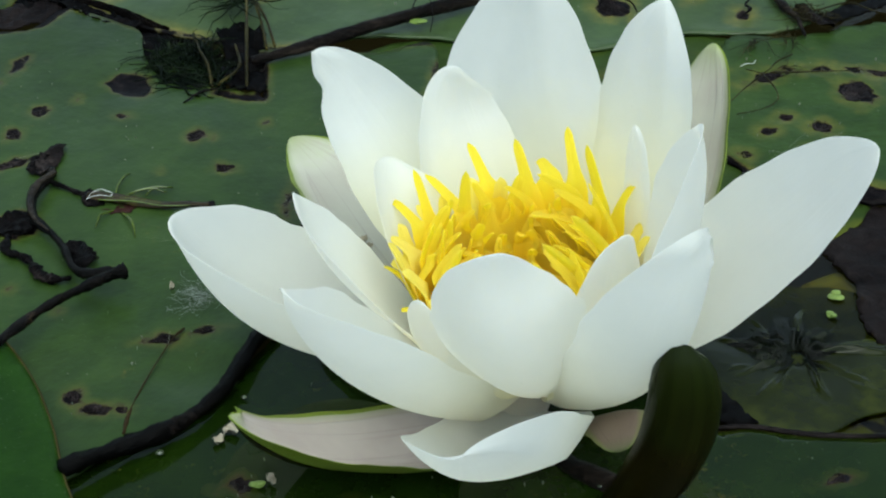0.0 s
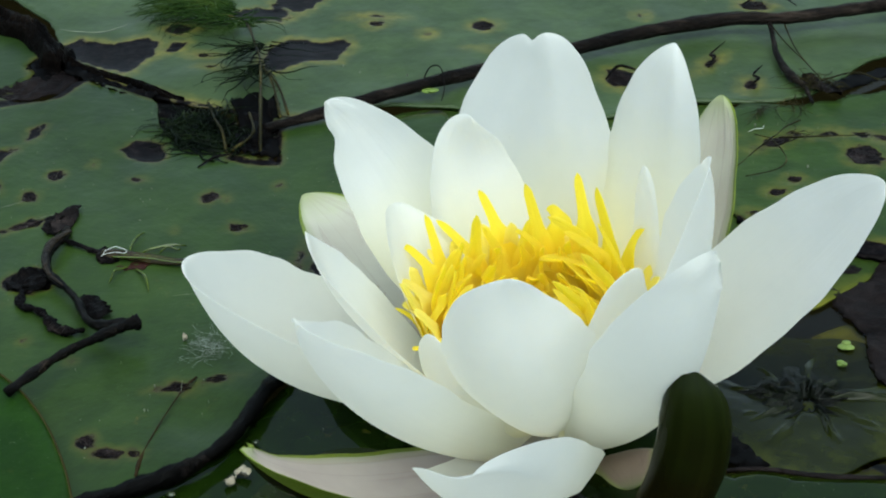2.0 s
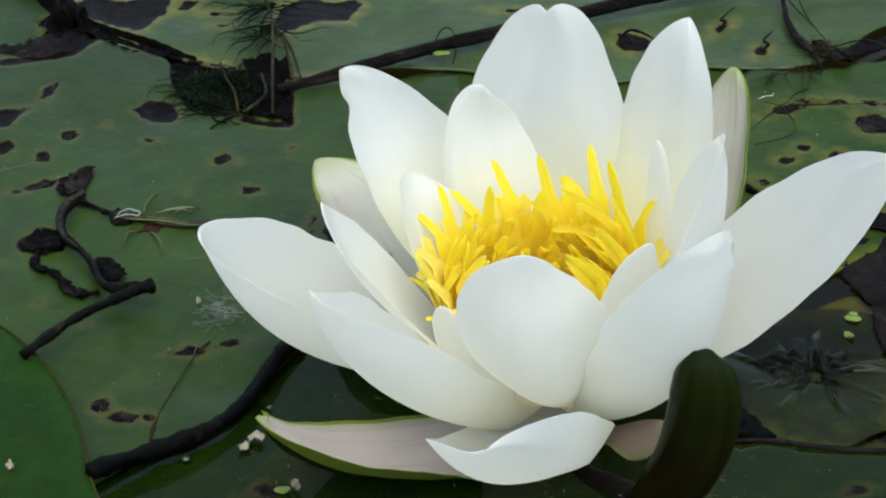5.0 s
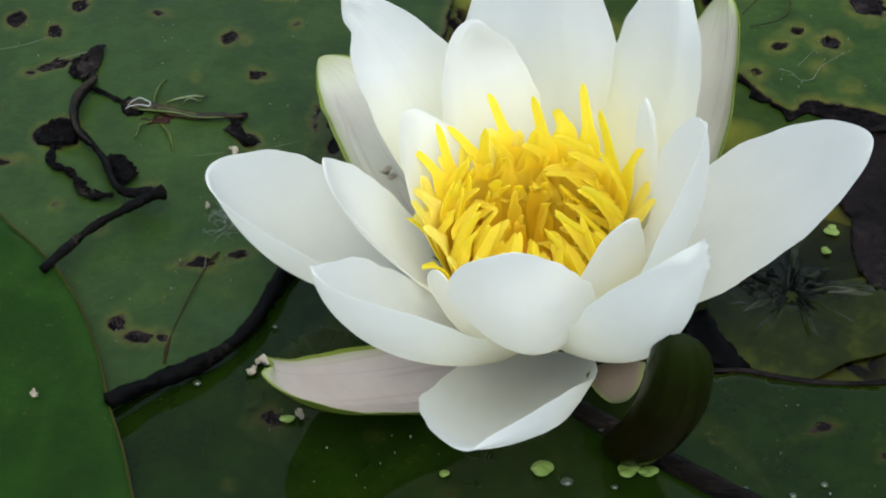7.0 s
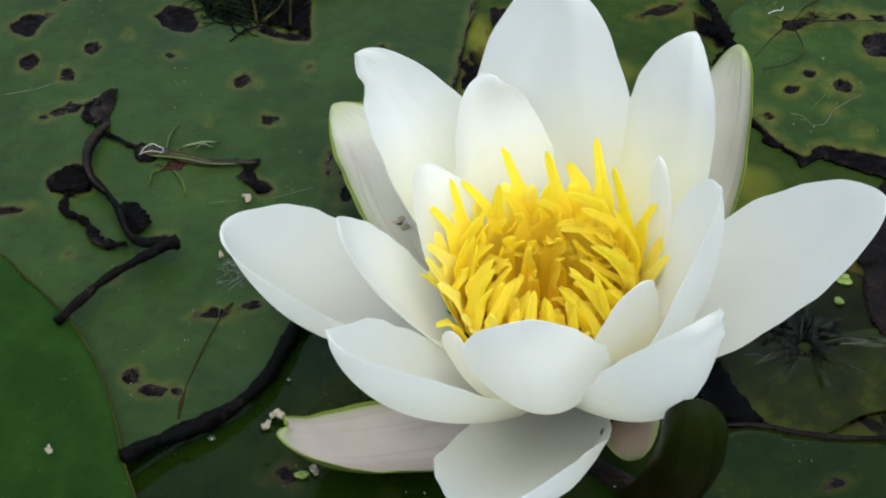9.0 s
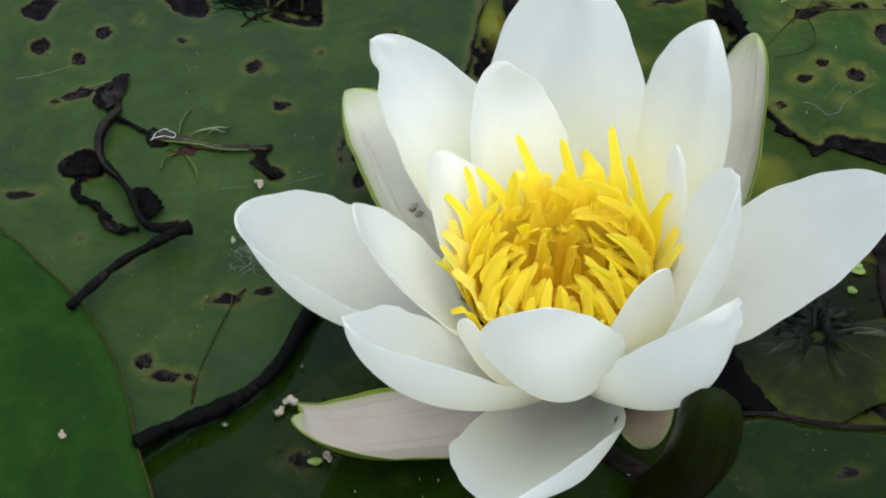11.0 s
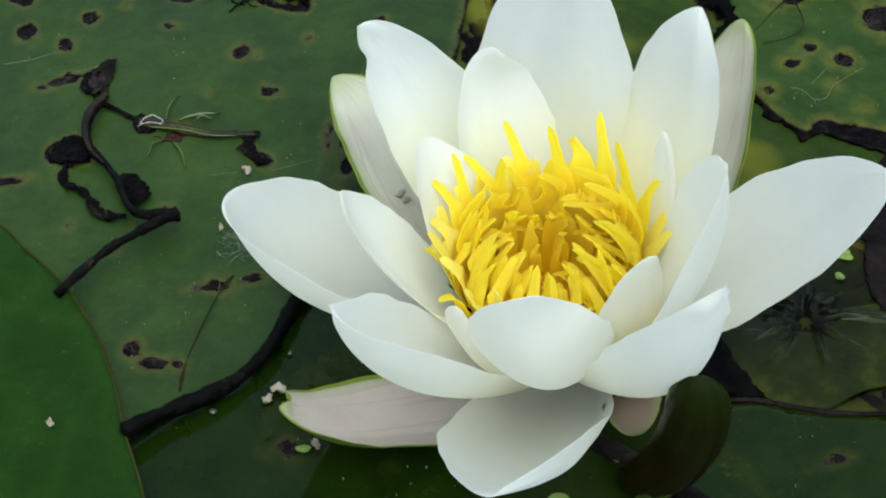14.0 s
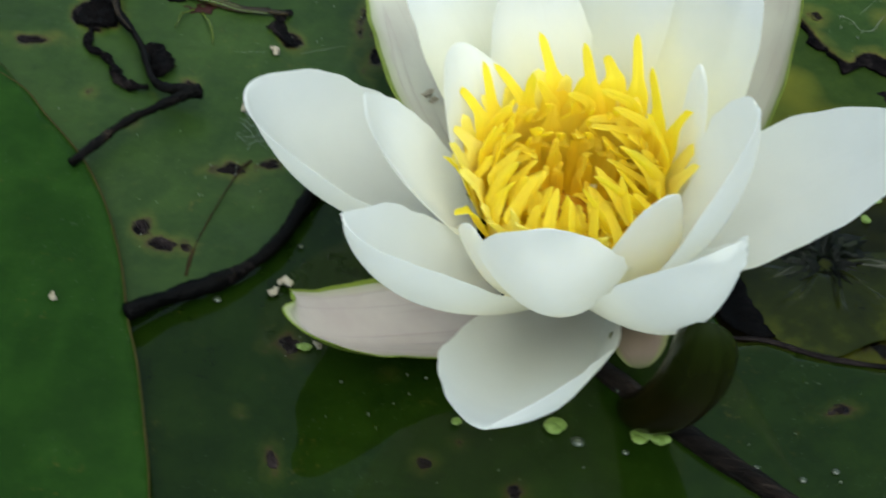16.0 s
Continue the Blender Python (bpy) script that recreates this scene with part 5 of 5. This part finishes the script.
            turn = radians(bend * r.uniform(0.3, 1.3)) / 7
            rise = r.uniform(0.1, 0.5)
            base = len(verts)
            for m in range(8):
                side = np.array([-math.sin(a), math.cos(a), 0])
                rad = w * (1 - 0.8 * (m / 7) ** 1.5)
                verts += [p + side * rad, p + np.array([0, 0, rad * 1.1]), p - side * rad, p - np.array([0, 0, rad * 0.6])]
                p = p + np.array([math.cos(a), math.sin(a), 0]) * L / 7 + np.array([0, 0, rise * (1 - m / 3.0) * L / 18])
                p[2] = max(p[2], z - 0.5)
                a += turn + r.normal(0, 0.5)
            for m in range(7):
                for j in range(4):
                    q, j2 = base + 4 * m, (j + 1) % 4
                    faces.append((q + j, q + j2, q + 4 + j2, q + 4 + j))
            faces.append((base + 28, base + 29, base + 30, base + 31))
        tagged(under(ob, "spray", mesh_of("spray", np.array(verts) * MM, faces, mat)), kind="stuff")
    return ob


weed_clump("dark green feathery water weed caught in a torn pad",
    [[(-85.3, 136, 0.8), (-88, 146, 2.4), (-91.6, 154, 2.8), (-95, 165, 2.4)], [(-75.7, 136, 0.6), (-79, 160, 3.0), (-83.3, 189.7, 3.6), (-86.9, 204.6, 3.2), (-93, 223.8, 3)], [(-84, 137, 0.6), (-79, 145, 2.4), (-82, 158, 2.6)], [(-71, 160, 1), (-76, 176, 2.6), (-83, 190, 3.4)], [(-73, 158, 1), (-78, 178, 2.6), (-83, 190, 3.4)]],
    [(-86, 138, -1.2, 165, 26, 26, 46, -80), (-88, 139, -1.2, 140, 34, 26, 50, -60), (-89, 143, -1.0, 115, 36, 28, 50, 25), (-94, 150, -0.8, 100, 40, 24, 44, 40), (-98, 142, -1.0, 75, 40, 26, 34, 40), (-103, 152, -1.0, 70, 40, 22, 30, -30), (-91, 154, 1.6, 100, 60, 16, 16, 20), (-84, 138, 0.6, 60, 30, 14, 14, 60),
     (-83, 189, 2.4, 235, 50, 26, 26, 20), (-86, 204, 2.4, 215, 50, 26, 22, 25), (-86, 204, 2.4, 330, 30, 20, 6, 20), (-83, 189, 2.4, 285, 20, 24, 8, -15)],
    11, WEED, 0.55)
weed_clump("green feathery water weed resting on a pale pad",
    [[(-86.9, 204.6, 3), (-93, 223.8, 2.8), (-103, 232.5, 2.4), (-112, 242, 2.0)]],
    [(-100, 231, 1.6, 165, 16, 34, 70, 30), (-100, 236, 1.6, 160, 20, 38, 80, 35), (-104, 243, 1.4, 172, 24, 34, 70, 30), (-106, 240, 1.4, 190, 24, 32, 60, -30), (-93, 224, 2.4, 205, 26, 24, 14, 20), (-93, 224, 2.4, 330, 40, 20, 8, -20), (-93, 224, 2.4, 40, 40, 16, 8, 20), (-116, 238, 1.2, 185, 26, 20, 40, 20)],
    12, WEED_GREEN, 0.46)
weed_clump("thin dark weed stems forked on the pad edge",
    [[(75.6, 158, 0.8), (71, 153, 1.2), (66.8, 146.4, 1.2), (62, 149, 0.8)], [(66.8, 146.4, 1.1), (61, 138, 0.8), (56, 130, 0.5)], [(66.7, 145.3, 1), (69, 139, 0.8), (69.5, 133, 0.6), (66, 127.7, 0.6), (57.8, 124.2, 0.4)], [(68.7, 147, 0.8), (82, 148.4, 0.6), (94.4, 149.7, 0.4)]],
    [(66, 168, 0.2, 250, 40, 16, 14, 20), (72, 150, 0.4, 30, 40, 12, 6, 20)], 13, WEED_BROWN, 0.25)
weed_clump("dark threadlike weed between the pads",
    [[(77, 226, 2.4), (79, 206, 1.8), (83, 190, 1.4), (86, 182, 1.2)], [(84, 184, 1.2), (95, 190, 1.2), (104, 184, 1), (125, 178, 0.8)], [(72, 226, 3.0), (76, 212, 1.8), (82, 194, 1.4)]],
    [(84, 182, 0.8, 190, 50, 18, 24, 20), (86, 184, 0.8, 250, 60, 12, 16, 20), (76, 172, 0, 240, 40, 14, 16, 20)], 14, WEED_BROWN, 0.3)
shred(None, "rotten_leaf_or_gap_fill", 84, 181, 0.6, 14, 3.4, -25, 21, ROT, 1.4, "black rotten scrap of leaf in the pad gap")["category"] = "dead leaf"


def rolled_leaf(path, width, height, label, seed):
    """A dead leaf edge rolled over: an arched, wrinkled sheet along a path."""
    r = np.random.RandomState(seed)
    path = np.array(path, float)
    f = np.linspace(0, len(path) - 1, 44)
    c = np.stack([np.interp(f, range(len(path)), path[:, k]) for k in range(3)], 1)
    d = np.gradient(c, axis=0)
    side = np.stack([-d[:, 1], d[:, 0], 0 * f], 1)
    side /= np.linalg.norm(side, axis=1, keepdims=True)
    v = np.linspace(-1, 1, 21)
    w = width * (1 + 0.2 * np.sin(f * 2.3) + 0.1 * np.sin(f * 5.1 + 1)) * np.clip((len(path) - 1 - f) / 0.8 + 0.25, 0, 1)
    g = c[:, None] + (v[None, :] * w[:, None])[..., None] * side[:, None]
    g[..., 2] += height * (1 - np.abs(v[None]) ** 2.2) * (0.8 + 0.25 * np.sin(f * 3.1)[:, None]) + min(1.0, width / 6) * (0.9 * np.sin(9 * v[None] + 2 * f[:, None]) + 0.7 * np.sin(5 * v[None] - 7 * f[:, None]) * np.sin(11 * f[:, None]) + r.normal(0, 0.2, (44, 21))) - 4 * np.abs(v[None]) ** 6
    return tagged(new("rotten_leaf_or_gap_fill", sheet("rotten_leaf_or_gap_fill", g * MM, 0.5 * MM, [ROLLED, ROLLED, ROLLED])), label, "dead leaf")


rolled_leaf([(-232, 258, 0), (-205, 247, 1), (-188, 239.5, 1), (-176, 233, 1), (-167, 226, 1), (-158.6, 217, 0.6), (-151, 206, 0), (-146, 196, -1)], 5.0, 4, "rolled near-black rotten leaf edge over dark water", 9)
rolled_leaf([(-150, 206, -1.2), (-141, 196.5, -0.6), (-126, 187, -0.6), (-112, 178, -0.8), (-104, 173, -1.2)], 1.8, 1.6, "black curled rotten leaf edge along the pad gap", 10)
for k, pts in enumerate([[(52, 196, 0), (54, 201, 1.4), (53, 204, 0.8), (58, 212, 1.6)], [(63, 182, 0), (66, 186, 1.0), (65, 190, 0.6), (68, 195, 1.2)], [(66, 246, 0), (71, 249, 1.2), (79, 248, 1.4), (83, 243, 0.6)], [(21, 187, 0.2), (25, 193, 1.8), (31, 190, 1.2), (33, 185, 0.2)], [(-92, 128, 0.2), (-88, 133, 0.8), (-82, 136, 0.6)]]):
    tagged(new("dead_shoot", tube("dead_shoot", pts, [0.25, 0.6, 0.4, 0.15], ROT, 8, 0.3, 40 + k, 0.8)), "small black withered shoot on a lily pad", "dead leaf")
# added black sheet, stands for the shade the rolled leaf throws on the water
shred(None, "rotten_leaf_or_gap_fill", -153, 204, -3.0, 28, 8, -60, 28, ROT, 1.0, "black sheet put in for the shade in the pad gap")["category"] = "dead leaf"
scrap("rotten_leaf_or_gap_fill", [(-90, 172), (-81, 174), (-75, 169), (-73.5, 154), (-70, 135), (-76, 134.5), (-84, 138), (-84, 153)], -1.6, ROT_WET, None, "black wet rotten leaf folded in the torn notch", 2.2, 1.2, 24, 0.4, 7.0)
# added black sheet, darkens the open water in the hole below the weed
scrap("rotten_leaf_or_gap_fill", [(-113, 158), (-113, 172), (-108, 180), (-96, 170), (-86, 160), (-82, 140), (-90, 135), (-104, 142)], -3.0, ROT_WET, None, "black sheet put in to darken the water hole under the weed", 1.2, 1.4, 37, 0.4, 6.0)
scrap("rotten_leaf_or_gap_fill", [(76, 84), (74.5, 74), (74.5, 65), (77, 56), (80.5, 50), (80, 40), (80.5, 30.5), (84.5, 24), (100, 26), (140, 40), (140, 70), (100, 82)], -3.6, PURPLE, None, "dark purple-brown rotten leaf lying on the water", 0.9, 1.8, 38, 0.4, 12.0)
# added black strip, paints the shaded crevice under the pad's turned-down edge
scrap("rotten_leaf_or_gap_fill", [(84, 183), (90, 187), (98, 192), (112, 202), (116, 200), (108, 192), (98, 185), (90, 180)], -0.4, ROT_WET, None, "black strip put in for the dark crevice between two pads", 0.6, 1.6, 39, 0.4, 8.0)
scrap("rotten_leaf_or_gap_fill", [(-159, 53), (-156, 58), (-151, 57), (-147, 59), (-148, 54), (-151, 51), (-156, 50.5)], 0.3, ROT, None, "black shrivelled scrap of leaf on the old pad", 1.4, 1.1, 40, 0.4, 4.0)
scrap("rotten_leaf_or_gap_fill", [(-112, 176), (-128, 185), (-142, 196), (-148, 205), (-144, 192), (-130, 180), (-116, 172)], -1.4, ROT_WET, None, "black crumpled strip along the pad gap", 1.4, 1.2, 34, 0.4, 5.0)
# added black sheet, makes the overshadowed hole by the rolled leaf black
scrap("rotten_leaf_or_gap_fill", [(-158, 196), (-156, 217), (-149, 215), (-145, 200), (-148, 187), (-154, 191)], -2.8, ROT_WET, None, "black sheet put in for the shaded hole beside a rolled leaf", 0.9, 1.4, 35, 0.4, 6.0)
scrap("rotten_leaf_or_gap_fill", [(-167.9, 182.9), (-158.5, 187.1), (-151.0, 192.1), (-142.5, 193.8), (-138.4, 189.7), (-142.8, 179.9), (-153.5, 174.2), (-164.4, 170.2)], -2.8, PURPLE, None, "purple-brown ragged rotten leaf in the pad gap", 1.0, 1.5, 46, 0.4, 5.0)
scrap("rotten_leaf_or_gap_fill", [(40, 160), (43.5, 151), (45.5, 144), (41.5, 146), (40.5, 142), (46, 139), (48.5, 135), (44, 127), (45.5, 126), (52, 135.5), (50, 140), (47, 150), (43, 161)], -0.6, ROT_WET, None, "black wet rotten leaf strip behind the flower", 1.6, 1.2, 36, 0.4, 5.0)
shred(None, "rotten_leaf_or_gap_fill", -20, 128, -1.0, 42, 4, 80, 25, ROT, 1.6, "black rotten leaf strip at the pad edge")["category"] = "dead leaf"

# crinkled sunken leaf: folds run out from the stalk's dark hole
sunk = group_at("sunken_leaf", (64.5, 22, -4), "crinkled dark green leaf sunk just under the water", "dead leaf")
rs = np.random.RandomState(8)
na, nr = 220, 26
th = np.linspace(0, 2 * math.pi, na, endpoint=False)
rr = np.linspace(0, 1, nr) ** 1.2
reach = 29 + 2.0 * np.sin(th + 0.6) + 2 * np.sin(3 * th + 1) + 1.2 * np.sin(7 * th)
ridge = np.zeros((nr, na))
for f, amp in ((9, 0.9), (14, 0.5), (29, 0.25), (47, 0.12)):
    ph, sway = rs.uniform(0, 6.28), rs.uniform(-0.5, 0.5)
    ridge += amp * (1 - 2 * np.abs(np.sin(0.5 * f * (th[None] + sway * rr[:, None] ** 2) + ph)) ** 0.7)
g = np.zeros((nr, na, 3))
rad = 1.6 + rr[:, None] * (reach - 1.6)[None]
g[..., 0], g[..., 1] = 64.5 + rad * np.cos(th), 22 + rad * np.sin(th)
g[..., 2] = -2.6 + np.maximum(ridge, -0.4) * (np.exp(-((rr - 0.30) / 0.26) ** 2))[:, None] * 1.15 - 2.4 * np.exp(-rr * 14)[:, None] - 0.2 * rr[:, None] ** 2 + 0.2 * np.sin(3 * th + 5 * rr[:, None]) - 0.06 * np.maximum(g[..., 1] - 22, 0)
vv = g.reshape(-1, 3)
ff = [(i * na + j, i * na + (j + 1) % na, (i + 1) * na + (j + 1) % na, (i + 1) * na + j) for i in range(nr - 1) for j in range(na)]
under(sunk, "blade", mesh_of("blade", np.vstack([vv, vv - [0, 0, 0.4]]) * MM, ff + [tuple(x + nr * na for x in f[::-1]) for f in ff], SUNK_LEAF))
for k, (deg, reach, wide, high) in enumerate([(2, 24, 1.5, 1.6), (22, 15, 1.3, 1.6), (44, 9, 3.0, 3.2), (70, 12, 2.8, 3.6), (92, 11, 2.2, 3.6), (114, 14, 3.8, 4.0), (138, 13, 3.6, 3.8), (160, 20, 2.2, 2.4), (182, 12, 2.6, 2.4), (206, 11, 3.0, 2.4), (226, 8, 2.0, 1.8), (268, 15, 0.9, 0.9), (312, 13, 0.9, 0.9), (338, 20, 1.2, 1.2)]):
    # an arched, twisted fold of leaf that runs out from the hole
    n, m = 26, 11
    u, v = np.linspace(0, 1, n), np.linspace(-1, 1, m)
    a = radians(deg + rs.uniform(-6, 6)) + rs.uniform(-0.5, 0.5) * u**1.5
    r0 = 1.8 + reach * u
    wid = wide * np.sin(np.pi * np.clip(u * 0.9 + 0.08, 0, 1) ** 1.3) ** 0.6 * (1 + 0.25 * np.sin(9 * u + k))
    up = high * np.sin(np.pi * np.clip(u, 0, 1) ** 0.6) * (1 + 0.2 * np.sin(13 * u + 2 * k))
    g = np.zeros((n, m, 3))
    g[..., 0] = 64.5 + (r0 * np.cos(a))[:, None] - (np.sin(a) * wid)[:, None] * v[None]
    g[..., 1] = 22 + (r0 * np.sin(a))[:, None] + (np.cos(a) * wid)[:, None] * v[None]
    lean = 0.5 * np.sin(4 * u + k)[:, None] * v[None]
    g[..., 2] = -3.9 + up[:, None] * np.clip(1 - np.abs(v[None]) ** 2.4 - 0.75 * np.exp(-(v[None] / 0.38) ** 2) * (np.sin(np.pi * u)[:, None]) + lean * (1 - v[None] ** 2), 0, None) + rs.normal(0, 0.05, (n, m))
    under(sunk, "fold", sheet("fold", g * MM, 0.3 * MM, [WEED_WET] * 3))
for k in range(16):
    a = 2 * math.pi * k / 16 + rs.uniform(-0.2, 0.2)
    L, w = rs.uniform(7, 16), rs.uniform(0.12, 0.26)
    e = a + rs.uniform(-0.3, 0.3)
    z = -3.5 + rs.uniform(-0.3, 0.7)
    under(sunk, "strand", tube("strand", [(64.5 + 1.8 * math.cos(a), 22 + 1.8 * math.sin(a), z - 0.6), (64.5 + 0.5 * L * math.cos(a), 22 + 0.5 * L * math.sin(a), z + 0.3), (64.5 + L * math.cos(e), 22 + L * math.sin(e), z - 1.0)], [w, w * 1.2, w * 0.4], WEED_WET, 5, 0.2, k))
# added black sheet, stands for water that mirrors the dark side of the flower
scrap("rotten_leaf_or_gap_fill", [(40, 12), (44, 13), (46, 8), (48.5, 3), (53.5, -4), (50, -6), (45, -4.5), (42, -3), (38, 2)], -2.2, ROT_WET, None, "black sheet put in for the dark water between the dark pad and the sunken leaf", 0.8, 1.2, 44, 0.4, 6.0)


# ---- duckweed, flakes, shell ----
def frond(x, y, z, r, label="tiny bright green duckweed frond", mat=DUCKWEED, seed=0):
    """A small floating leaf of two or three rounded lobes."""
    q = np.random.RandomState(seed)
    ob = group_at("duckweed", (x, y, z), label, "duckweed", "duckweed fronds")
    for k in range(3 if r > 1.2 else 2):
        a = q.uniform(0, 6.28)
        c = np.array([x, y]) + np.array([math.cos(a), math.sin(a)]) * r * 0.55 * (k > 0)
        rr = r * (0.8, 0.6, 0.5)[k]
        th = np.linspace(0, 2 * math.pi, 19)
        rad = np.linspace(0.02, 1, 6)
        g = np.zeros((6, 19, 3))
        g[..., 0] = c[0] + rr * rad[:, None] * np.cos(th) * 1.15
        g[..., 1] = c[1] + rr * rad[:, None] * np.sin(th) * 0.9
        g[..., 2] = z + 0.25 * k + 0.16 * r * (1 - rad[:, None] ** 2) + 0 * th
        under(ob, "lobe", sheet("lobe", g * MM, 0.3 * MM, [mat, mat, mat]))


for k, (x, y, z, r) in enumerate([(7.4, -38.8, -1.0, 2.6), (25.8, -38.2, -0.8, 2.4), (30, -38.6, -0.8, 2.0), (-13.8, -42, -1.0, 1.2), (-50, -28.6, -1.0, 1.5), (75.2, 44.6, -2.9, 1.9), (73.6, 37, -2.9, 1.3), (31, -28.7, -0.6, 1.0), (-31, 173.8, 2.4, 2.4)]):
    frond(x, y, z, r, seed=k)
for k, (x, y, z, L, w, lab) in enumerate([(-58, -12, -0.6, 4.5, 1.8, "pale papery flake on the wet pad"), (-60, -15, -0.6, 3.4, 1.4, "pale papery flake on the wet pad"), (-47.5, -28, -0.4, 3.4, 1.2, "white petal scrap on the wet pad"),
                                         (-106.5, -30, 3.9, 2.6, 0.9, "pale dry speck on the fresh pad"), (-153.5, 49, 4.2, 4.5, 2.2, "small pale crumpled flake at the pad edge"), (-79.8, 39.3, 0.6, 3.0, 0.6, "pale dry husk on the old pad"), (-76.6, 61, 0.6, 4.0, 1.5, "torn pale green flake on the old pad")]):
    shred(None, "flake", x, y, z, L * 0.72, w * 0.72, 30 + 50 * k, 60 + k, PALE, 0.8, lab)["category"] = "flake"

for k, (x, y, z, L) in enumerate([(-35.0, 42.5, 12.0, 3.4), (-33.2, 41.0, 11.4, 2.0)]):
    shred(None, "flake", x, y, z, L, 0.8, 20 + 60 * k, 80 + k, PALE, 0.6, "pale crumb caught on the pinkish sepal")["category"] = "flake"

# scrap of cobweb on the old pad
web = group_at("cobweb", (-74, 36, 0), "grey scrap of cobweb fluff on the old pad", "cobweb")
q = np.random.RandomState(31)
for k in range(80):
    a, L = q.uniform(0, 6.28), q.uniform(2, 6)
    x, y = -73 + q.normal(0, 2.2), 36 + q.normal(0, 3.0)
    under(web, "thread", tube("thread", [(x, y, 0.7), (x + math.cos(a) * L * 0.5 + q.normal(0, 0.8), y + math.sin(a) * L * 0.5, 1.0), (x + math.cos(a) * L, y + math.sin(a) * L, 0.7)], [0.03, 0.035, 0.02], WEB, 4))

# beads of water on the wet pads
for k, (x, y, z, r) in enumerate([(12.7, -42.3, -1.4, 1.5), (23, -43, -1.4, 0.8), (51, -41.7, -1.2, 0.7), (67.9, -39.5, -1.2, 0.9), (61, -43, -1.2, 0.9), (20, -27, -0.8, 0.9), (-72, -19.5, -0.8, 1.0), (-57, 0, -1.0, 0.7), (47, 10, -3.2, 0.9), (36, -14, -1.0, 0.7)]):
    th, ph = np.linspace(0, 2 * math.pi, 17), np.linspace(0, math.pi / 2, 7)
    g = np.zeros((7, 17, 3))
    g[..., 0], g[..., 1] = x + r * np.sin(ph[::-1])[:, None] * np.cos(th), y + r * 0.85 * np.sin(ph[::-1])[:, None] * np.sin(th)
    g[..., 2] = z + 0.55 * r * np.cos(ph[::-1])[:, None] + 0 * th
    tagged(new("water_drop", sheet("water_drop", g * MM, 0.05 * MM, [DROP, DROP, DROP])), "shiny bead of water on a wet pad", "water drop", "beads of water")

# pale tube painting the glint on a wet film's lip, and a dry thread arched over the twig
tagged(new("lip_glint", tube("lip_glint", [(-153.6, 224.2, 0.2), (-148.1, 222.3, 0.3), (-139.9, 221.8, 0.3), (-134.9, 225.2, 0.3), (-132.4, 229, 0.2)], [0.06, 0.26, 0.2, 0.05], DUST, 8, 0.2, 5, 0.5)), "pale strip painting the glossy streak on a film's lip", "film")
tagged(new("dry_stalk", tube("dry_stalk", [(-34, 174, 1.5), (-31.5, 181, 6.2), (-28, 181, 6.6), (-26.5, 174, 3.6), (-27, 169, 1.4)], [0.22, 0.2, 0.16], TWIG, 6, 0.1, 5)), "thin dry stalk arched over the twig", "stalk")

# dust, lime specks and fine scratches on the pads
q = np.random.RandomState(77)
verts, faces = [], []
for k in range(300):
    x, y = ((q.uniform(-150, -30), q.uniform(-10, 170)), (q.uniform(-60, 90), q.uniform(178, 250)), (q.uniform(56, 110), q.uniform(90, 165)), (q.uniform(-60, 90), q.uniform(-75, -20)))[(0, 0, 0, 1, 2, 3)[k % 6]]
    z = (0.35, 0.35, 0.35, -0.2, 0.1, -0.75)[k % 6]
    r = q.uniform(0.04, 0.17) * (1.6 if q.uniform() < 0.06 else 1)
    a = q.uniform(0, 6.28)
    c, sn, ln = math.cos(a), math.sin(a), q.uniform(1.0, 2.2)
    b = len(verts)
    for dx, dy in ((-ln, 0), (0, -0.8), (ln, 0), (0, 0.8)):
        verts.append((x + r * (dx * c - dy * sn), y + r * (dx * sn + dy * c), z + q.uniform(-0.05, 0.05)))
    verts += [(x, y, z + r * 0.7), (x, y, z - 1.0)]
    faces += [(b, b + 1, b + 4), (b + 1, b + 2, b + 4), (b + 2, b + 3, b + 4), (b + 3, b, b + 4), (b + 1, b, b + 5), (b + 2, b + 1, b + 5), (b + 3, b + 2, b + 5), (b, b + 3, b + 5)]
tagged(new("dust_specks", mesh_of("dust_specks", np.array(verts) * MM, faces, DUST, False)), "pale dust and lime specks on the pads", "dust", kind="stuff")
for k, pts in enumerate([[(64.7, 105.7), (68.2, 104.5), (70.4, 101.3), (73.9, 102), (76.7, 107.9), (84.9, 115.6)], [(70.2, 107.4), (75.1, 115)], [(-86.2, 59), (-78.9, 60.7)], [(-70, 62), (-60, 67)], [(-150, 100), (-142, 103), (-136, 107)], [(-77, 22), (-76.6, 17)], [(-131, 97), (-124, 101), (-118, 104)]]):
    tagged(new("scratch", tube("scratch", [(x, y, 0.25) for x, y in pts], [0.05, 0.09, 0.04], DUST, 5, 0.3, k, 0.6)), "fine pale scratch line on a lily pad", "scratch")
tagged(new("thread", tube("thread", [(60.5, 149.1, 1.5), (62.4, 150.3, 1.8), (64.3, 150.9, 1.6), (65, 153.6, 1.2)], [0.1, 0.13, 0.08], THREAD, 6, 0.2, 9)), "white curl of thread on the weed stems", "thread")
